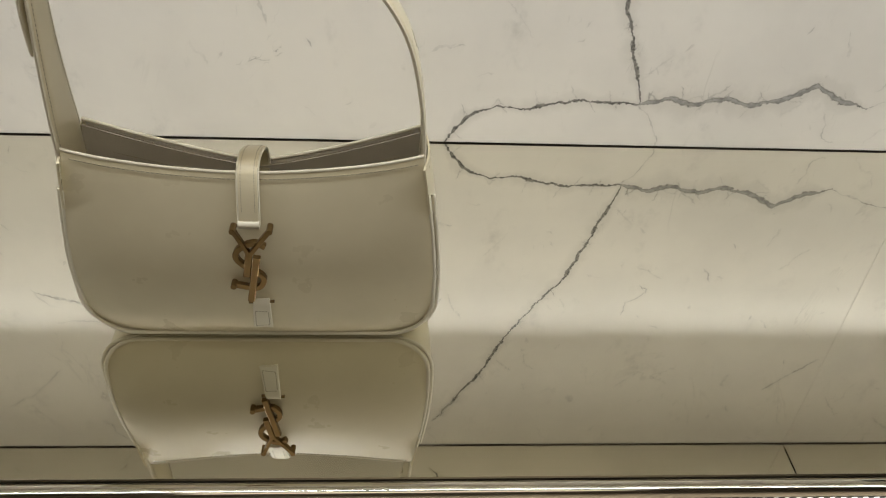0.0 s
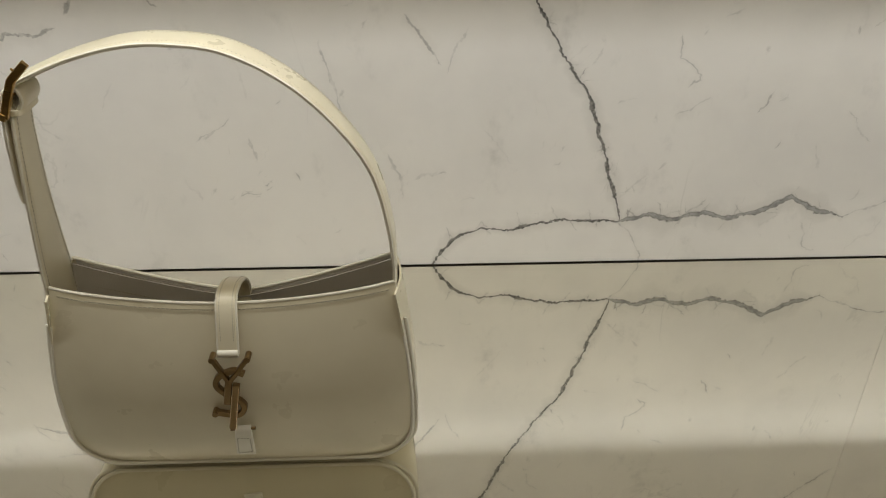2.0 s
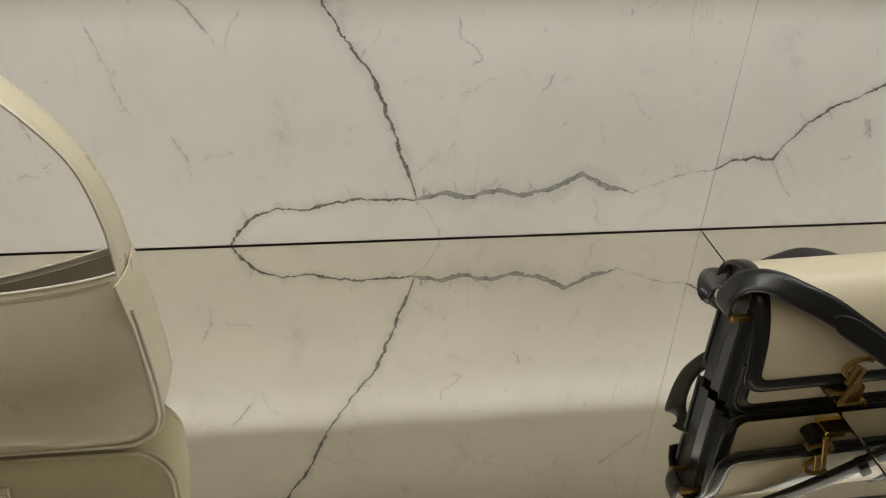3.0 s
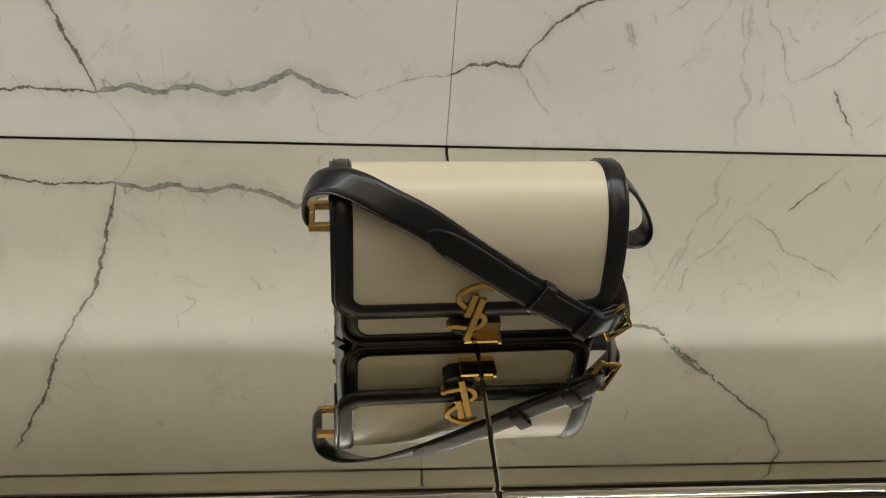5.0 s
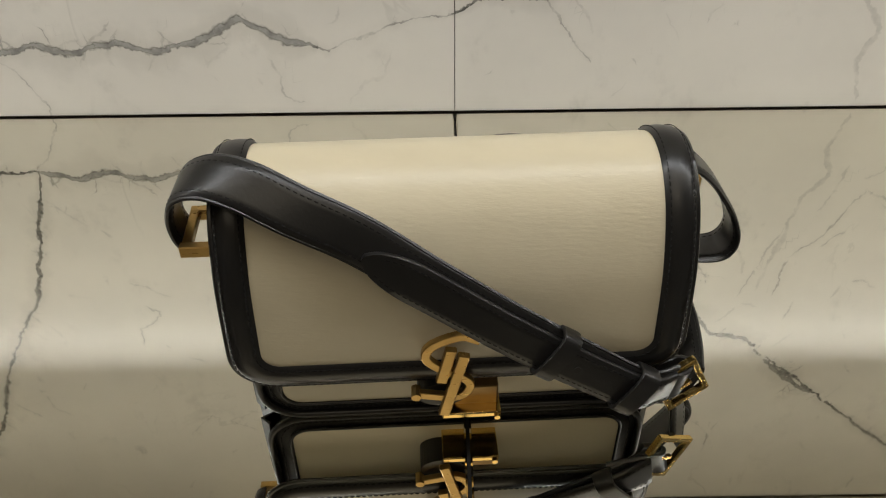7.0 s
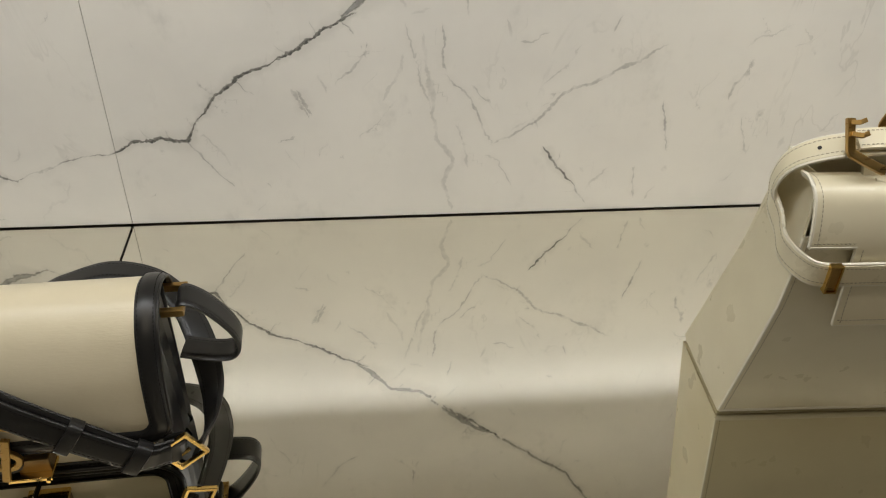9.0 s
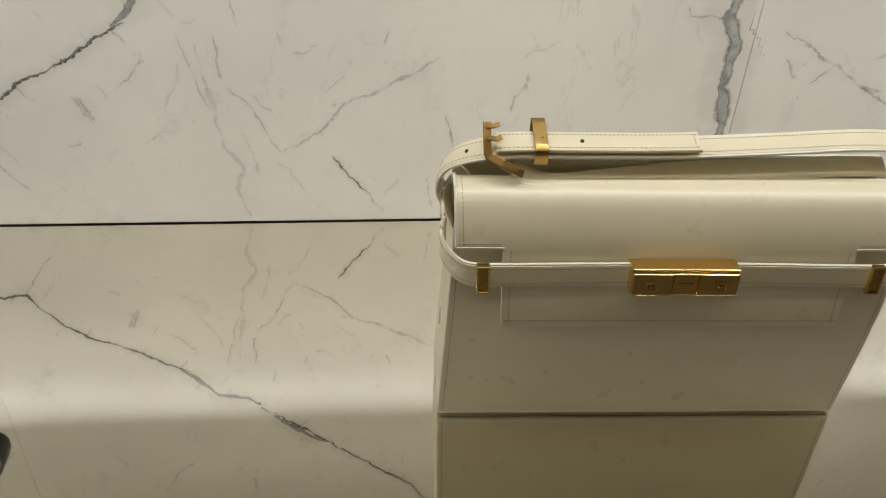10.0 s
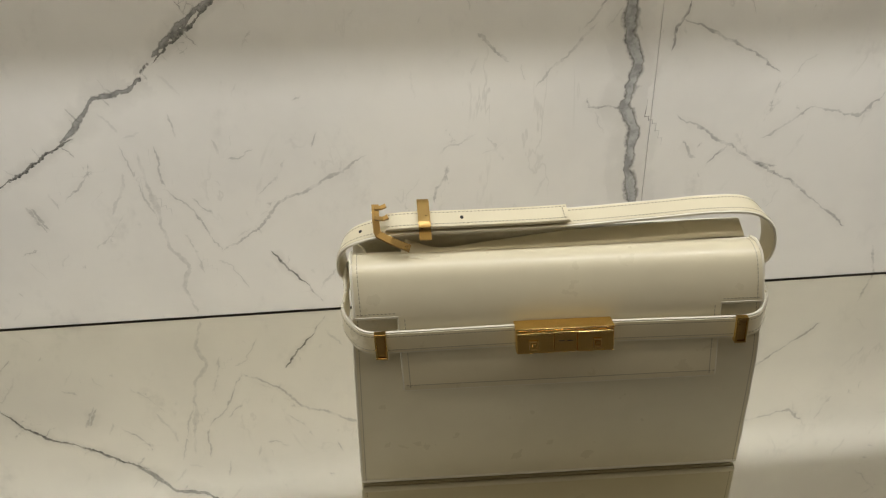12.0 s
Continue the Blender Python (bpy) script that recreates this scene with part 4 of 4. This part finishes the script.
# ---- ivory satchel ----
def satchel_bag():
    bag = tagged(new("satchel_bag"), "ivory leather satchel handbag with gold lock plate, standing on mirror shelf", "handbag")
    bag.matrix_world = pose(1.1727, -0.3005, 0, 0, 0, -2.2)
    PLACE[0] = Matrix(((0.962, 0, -0.047, 0.008), (0, 1, 0, 0), (0, 0, 1.065, 0.0005), (0, 0, 0, 1)))
    hw = 0.1490

    def front_y(z):
        return np.interp(z, [0, 0.03, 0.08, 0.12, 0.15, 0.2], [0.0185, 0.0125, 0.0025, -0.0045, -0.0055, 0.002])

    def back_y(z):
        return np.interp(z, [0, 0.05, 0.12, 0.2], [0.100, 0.083, 0.060, 0.043])

    # front, back, floor
    x, z = np.meshgrid(np.linspace(-hw, hw, 30), np.linspace(0.0038, 0.168, 30), indexing="ij")
    sag = -0.0018 * np.sin(np.pi * (x + hw) / (2 * hw)) * np.sin(np.pi * z / 0.17)
    narrow = 1.075 - 0.080 * z / 0.17
    front = np.stack([x * narrow, front_y(z) + sag, z], -1)
    smooth_part("front_panel", sheet_bm(front, 0.0022), M_CREAM, bag)
    for k in (0, -1):
        edge = front[k] + np.array([0.003 if k == 0 else -0.003, -0.0001, 0])
        seam(stitch_bm(edge, (0, -1, 0), 0.0028, 0.0019), bag, M_THREAD)
        smooth_part("painted_edge", tube_bm(front[k] + np.array([0, 0.001, 0]), 0.0013, 6), M_CREAM_EDGE, bag)
    smooth_part("painted_edge", tube_bm(front[:, 0] + np.array([0, 0.0012, 0.0006]), 0.0022, 8), M_CREAM_EDGE, bag)
    x, z = np.meshgrid(np.linspace(-hw, hw, 24), np.linspace(0.002, 0.2005, 24), indexing="ij")
    back = np.stack([x * (1.075 - 0.080 * z / 0.17), back_y(z), z], -1)
    smooth_part("back_panel", sheet_bm(back, 0.003), M_CREAM, bag)
    smooth_part("painted_edge", tube_bm(back[:, -1] + np.array([0, 0.001, 0.0004]), 0.0016, 6), M_CREAM_EDGE, bag)
    part("bottom_panel", box_bm(-hw * 1.07, hw * 1.07, 0.021, 0.098, 0.0008, 0.0036, 0.0008), M_CREAM, bag)
    # gussets, bowed outward below and folded inward above
    for sx in (-1, 1):
        rows = []
        for z in np.linspace(0.002, 0.196, 22):
            y0, y1 = front_y(z) + 0.001, back_y(z) - 0.001
            k = np.linspace(0, 1, 11)
            bow = np.interp(z, [0, 0.04, 0.10, 0.16, 0.2], [0.0, 0.003, 0.0, -0.006, -0.010])
            rows.append(np.stack([sx * (hw * (1.075 - 0.080 * z / 0.17) - 0.0008 + bow * np.sin(np.pi * k)), y0 + (y1 - y0) * k, np.full(11, z)], -1))
        smooth_part("side_gusset", sheet_bm(np.stack(rows), 0.0015, sx < 0), M_CREAM, bag)
        # thin grey strip laid on the ivory gusset for the shade in its fold
        part("crease_shade", tube_bm(spline([(sx * (hw * 1.056 + 0.0022), 0.030, 0.040), (sx * (hw * 1.056 + 0.0020), 0.046, 0.041), (sx * hw * 1.056, 0.062, 0.041)], 8), 0.0005, 6), M_LINING, bag)
    # flap: broad above, a narrower tongue below the belt
    prof = spline([(0, 0.0210, 0.1975), (0, 0.0120, 0.1990), (0, 0.0015, 0.1950), (0, -0.0045, 0.1850), (0, -0.0090, 0.1690), (0, -0.0108, 0.1480), (0, -0.0116, 0.1300), (0, -0.0132, 0.1100)], 44)
    cut = int(np.argmin(np.abs(prof[:, 2] - 0.1640)))

    def flap_sheet(x0, x1, a, b, lift=0.0):
        s = np.linspace(x0, x1, 30)
        g = np.repeat(prof[None, a:b], 30, 0).copy()
        g[..., 0] = s[:, None]
        g[..., 1] -= lift
        return g

    upper = flap_sheet(-0.1470, 0.1475, 0, cut + 1)
    flap = smooth_part("flap", sheet_bm(upper, 0.0024, True), M_CREAM, bag)
    lower = flap_sheet(-0.1165, 0.1165, cut, len(prof), 0.0)
    tongue = smooth_part("flap_tongue", sheet_bm(lower, 0.0024, True), M_CREAM, bag)
    for k, dx in ((0, 0.0042), (-1, -0.0042)):
        seam(stitch_bm(upper[k] + np.array([dx, -0.0001, 0.0002]), (0, -0.9, 0.4), 0.0028, 0.0019), flap, M_THREAD)
        smooth_part("painted_edge", tube_bm(upper[k] + np.array([0, 0.0012, 0]), 0.0014, 6), M_CREAM_EDGE, flap)
        seam(stitch_bm(lower[k] + np.array([dx, -0.0001, 0]), (0, -1, 0), 0.0028, 0.0019), tongue, M_THREAD)
        smooth_part("painted_edge", tube_bm(lower[k] + np.array([0, 0.0012, 0]), 0.0013, 6), M_CREAM_EDGE, tongue)
    for e0, e1 in ((-0.1470, -0.1165), (0.1165, 0.1475)):
        edge = np.linspace((e0, prof[cut, 1] + 0.001, prof[cut, 2]), (e1, prof[cut, 1] + 0.001, prof[cut, 2]), 10)
        smooth_part("painted_edge", tube_bm(edge, 0.0014, 6), M_CREAM_EDGE, flap)
        seam(stitch_bm(edge + np.array([0, -0.0016, 0.0035]), (0, -1, 0), 0.0028, 0.0019), flap, M_THREAD)
    smooth_part("painted_edge", tube_bm(lower[:, -1] + np.array([0, 0.0012, 0]), 0.0013, 6), M_CREAM_EDGE, tongue)
    seam(stitch_bm(lower[:, -1] + np.array([0, -0.0001, 0.0040]), (0, -1, 0), 0.0028, 0.0019), tongue, M_THREAD)
    smooth_part("painted_edge", tube_bm(upper[:, 0] + np.array([0, 0, -0.001]), 0.0014, 6), M_CREAM_EDGE, flap)
    # belt across the front and round the sides
    for sx in (-1, 1):
        way = [(sx * 0.030, -0.0140, 0.1505), (sx * 0.075, -0.0140, 0.1500), (sx * 0.115, -0.0140, 0.1495), (sx * 0.138, -0.0135, 0.1498), (sx * 0.1485, -0.0080, 0.1520), (sx * 0.1560, 0.0045, 0.1570), (sx * 0.1540, 0.0205, 0.1640), (sx * 0.1540, 0.0365, 0.1710), (sx * 0.1470, 0.0505, 0.1760)]
        q = spline(way, 60)
        bm, ac, out = ribbon_bm(q, (0, 0, 1), 0.0148, 0.0030)
        belt = smooth_part("belt", bm, M_CREAM, bag)
        out = out * (-1 if out[10, 1] > 0 else 1)
        for side in (-1, 1):
            seam(stitch_bm(q + ac * side * 0.0050 + out * 0.0015, out, 0.0028, 0.0019), belt, M_THREAD)
            smooth_part("painted_edge", tube_bm(q + ac * side * 0.0074, 0.0012, 6), M_CREAM_EDGE, belt)
        bar = part("belt_bar", frame_bm((sx * 0.1305, -0.0163, 0.1485), (1, 0, 0), (0, 0, 1), 0.0042, 0.0096, 0.0012, 0.0048), M_GOLD_BRIGHT, bag, "gold metal belt bar")
        part("bar_plate", box_bm(sx * 0.1305 - 0.0030, sx * 0.1305 + 0.0030, -0.0177, -0.0160, 0.1405, 0.1565, 0.0003, 1), M_GOLD, bar)
    # lock plate of three blocks
    lock = part("lock_plate", box_bm(-0.0350, 0.0350, -0.0235, -0.0135, 0.1420, 0.1584, 0.0008), M_GOLD_BRIGHT, bag, "polished gold lock plate")
    part("lock_lip", box_bm(-0.0353, 0.0353, -0.0237, -0.0115, 0.1586, 0.1602, 0.0006), M_GOLD_BRIGHT, lock)
    for sx in (-1, 1):
        part("lock_block", box_bm(min(sx * 0.0085, sx * 0.0347), max(sx * 0.0085, sx * 0.0347), -0.0253, -0.0233, 0.1424, 0.1578, 0.0007), M_GOLD_BRIGHT, lock)
        stud = part("stud", frame_bm((sx * 0.0228, -0.0259, 0.1492), (1, 0, 0), (0, 0, 1), 0.0032, 0.0032, 0.0009, 0.0016), M_GOLD, lock)
        part("stud_top", box_bm(sx * 0.0228 - 0.0018, sx * 0.0228 + 0.0018, -0.0267, -0.0251, 0.1480, 0.1508, 0.0003, 1), M_GOLD_BRIGHT, lock)
    part("lock_block", box_bm(-0.0080, 0.0080, -0.0247, -0.0233, 0.1424, 0.1578, 0.0005), M_GOLD_BRIGHT, lock)
    for k in (-1, 1):
        part("writing_bar", box_bm(k * 0.0029 - 0.0022, k * 0.0029 + 0.0022, -0.0249, -0.0246, 0.1510, 0.1515), M_DARK, lock)
    # top strap with buckle and keeper
    way = [(-0.1470, 0.0395, 0.1550), (-0.1520, 0.0375, 0.1700), (-0.1560, 0.0355, 0.1830), (-0.1530, 0.0310, 0.1985), (-0.1400, 0.0255, 0.2095), (-0.1130, 0.0210, 0.2160), (-0.0600, 0.0208, 0.2165), (0.0000, 0.0225, 0.2165), (0.0700, 0.0245, 0.2190), (0.1150, 0.0265, 0.2205), (0.1470, 0.0295, 0.2175), (0.1640, 0.0335, 0.2040), (0.1690, 0.0365, 0.1850), (0.1640, 0.0385, 0.1715), (0.1500, 0.0395, 0.1610)]
    ac = [(0, 1, 0.1), (0, 1, 0.2), (0.3, 1, 0.3), (0.3, 0.95, 0.35), (0.2, 0.9, 0.4), (0.05, 0.9, 0.38), (0, 0.9, 0.35), (0, 0.9, 0.35), (0, 0.9, 0.35), (-0.05, 0.9, 0.35), (-0.2, 0.9, 0.4), (-0.3, 0.95, 0.3), (-0.2, 1, 0.2), (0, 1, 0.1), (0, 1, 0)]
    q = spline([(*a, *b) for a, b in zip(way, ac)], 130)
    bm, a2, out = ribbon_bm(q[:, :3], q[:, 3:], 0.0152, 0.0030)
    strap = smooth_part("top_strap", bm, M_CREAM, bag, "ivory leather top strap")
    out = out * (-1 if out[60, 1] > 0 else 1)
    for side in (-1, 1):
        seam(stitch_bm(q[:, :3] + a2 * side * 0.0050 + out * 0.0015, out, 0.0028, 0.0019), strap, M_THREAD)
        smooth_part("painted_edge", tube_bm(q[:, :3] + a2 * side * 0.0076, 0.0012, 6), M_CREAM_EDGE, strap)
    i0, i1 = [int(np.argmin(np.abs(q[20:90, 0] - v))) + 20 for v in (-0.118, 0.0130)]
    over = q[i0:i1, :3] + out[i0:i1] * 0.0042
    bm, a3, o3 = ribbon_bm(over, a2[i0:i1], 0.0150, 0.0028)
    end = smooth_part("strap_end", bm, M_CREAM, strap, "overlapping strap end")
    for side in (-1, 1):
        seam(stitch_bm(over + a2[i0:i1] * side * 0.0050 + out[i0:i1] * 0.0014, out[i0:i1], 0.0028, 0.0019), end, M_THREAD)
    seam(stitch_bm(np.stack([over[-2] + a2[i1] * k + out[i1] * 0.0015 for k in np.linspace(-0.007, 0.007, 6)]), out[i1], 0.0028, 0.0019), end, M_THREAD)
    for xk in (-0.068, -0.1375):
        k = int(np.argmin(np.abs(q[15:90, 0] - xk))) + 15
        lift = 0.0042 if xk > -0.11 else 0.0
        p = q[k, :3] + out[k] * lift
        part("punched_hole", tube_bm([p + out[k] * 0.0012, p + out[k] * 0.0018], 0.0013, 10), M_DARK, strap)
    # the folded under-layer behind the buckle
    under = spline([(-0.1100, 0.0200, 0.2005), (-0.0850, 0.0145, 0.1955), (-0.0500, 0.0180, 0.1965), (0.0000, 0.0235, 0.1990), (0.0500, 0.0270, 0.2000), (0.1100, 0.0300, 0.2010), (0.1440, 0.0320, 0.2000)], 60)
    bm, _, _ = ribbon_bm(under, (0, 0.8, 0.5), 0.0150, 0.0026)
    smooth_part("strap_layer", bm, M_CREAM, strap)
    smooth_part("strap_roll", tube_bm(spline([(-0.1060, 0.0105, 0.1980), (-0.0930, 0.0085, 0.1965), (-0.0840, 0.0110, 0.1975)], 10), 0.0018, 8), M_CREAM, strap)
    u = unit(np.array([0, 0.6, 0.8]))
    buckle = part("buckle", bar_bm(np.array([(-0.1265, 0.0227, 0.2308), (-0.1268, 0.0167, 0.2223), (-0.1265, 0.0127, 0.2158), (-0.1262, 0.0123, 0.2148), (-0.1170, 0.0097, 0.2108), (-0.1045, 0.0077, 0.2058)]), (0, -0.8, 0.6), 0.0034, 0.0050), M_GOLD, bag, "gold metal buckle")
    part("prong", bar_bm(np.array([(-0.1270, 0.0157, 0.2248), (-0.1215, 0.0132, 0.2250), (-0.1180, 0.0137, 0.2263)]), u, 0.0028, 0.0022), M_GOLD, buckle)
    part("prong", bar_bm(np.array([(-0.1270, 0.0197, 0.2298), (-0.1225, 0.0182, 0.2306), (-0.1190, 0.0187, 0.2318)]), u, 0.0026, 0.0022), M_GOLD, buckle)
    k = int(np.argmin(np.abs(q[15:90, 0] + 0.094))) + 15
    loop = [q[k, :3] + out[k] * 0.0010 + a2[k] * 0.0035 + a2[k] * 0.0135 * np.sign(math.cos(a)) * abs(math.cos(a)) ** 0.3 + out[k] * 0.0068 * np.sign(math.sin(a)) * abs(math.sin(a)) ** 0.5 for a in np.linspace(0, 2 * math.pi, 33)[:-1]]
    part("strap_keeper", bar_bm(loop, (1, 0, 0), 0.0085, 0.0014, True), M_GOLD, bag, "gold metal strap keeper")
    return bag


hobo_bag()
flap_bag()
satchel_bag()
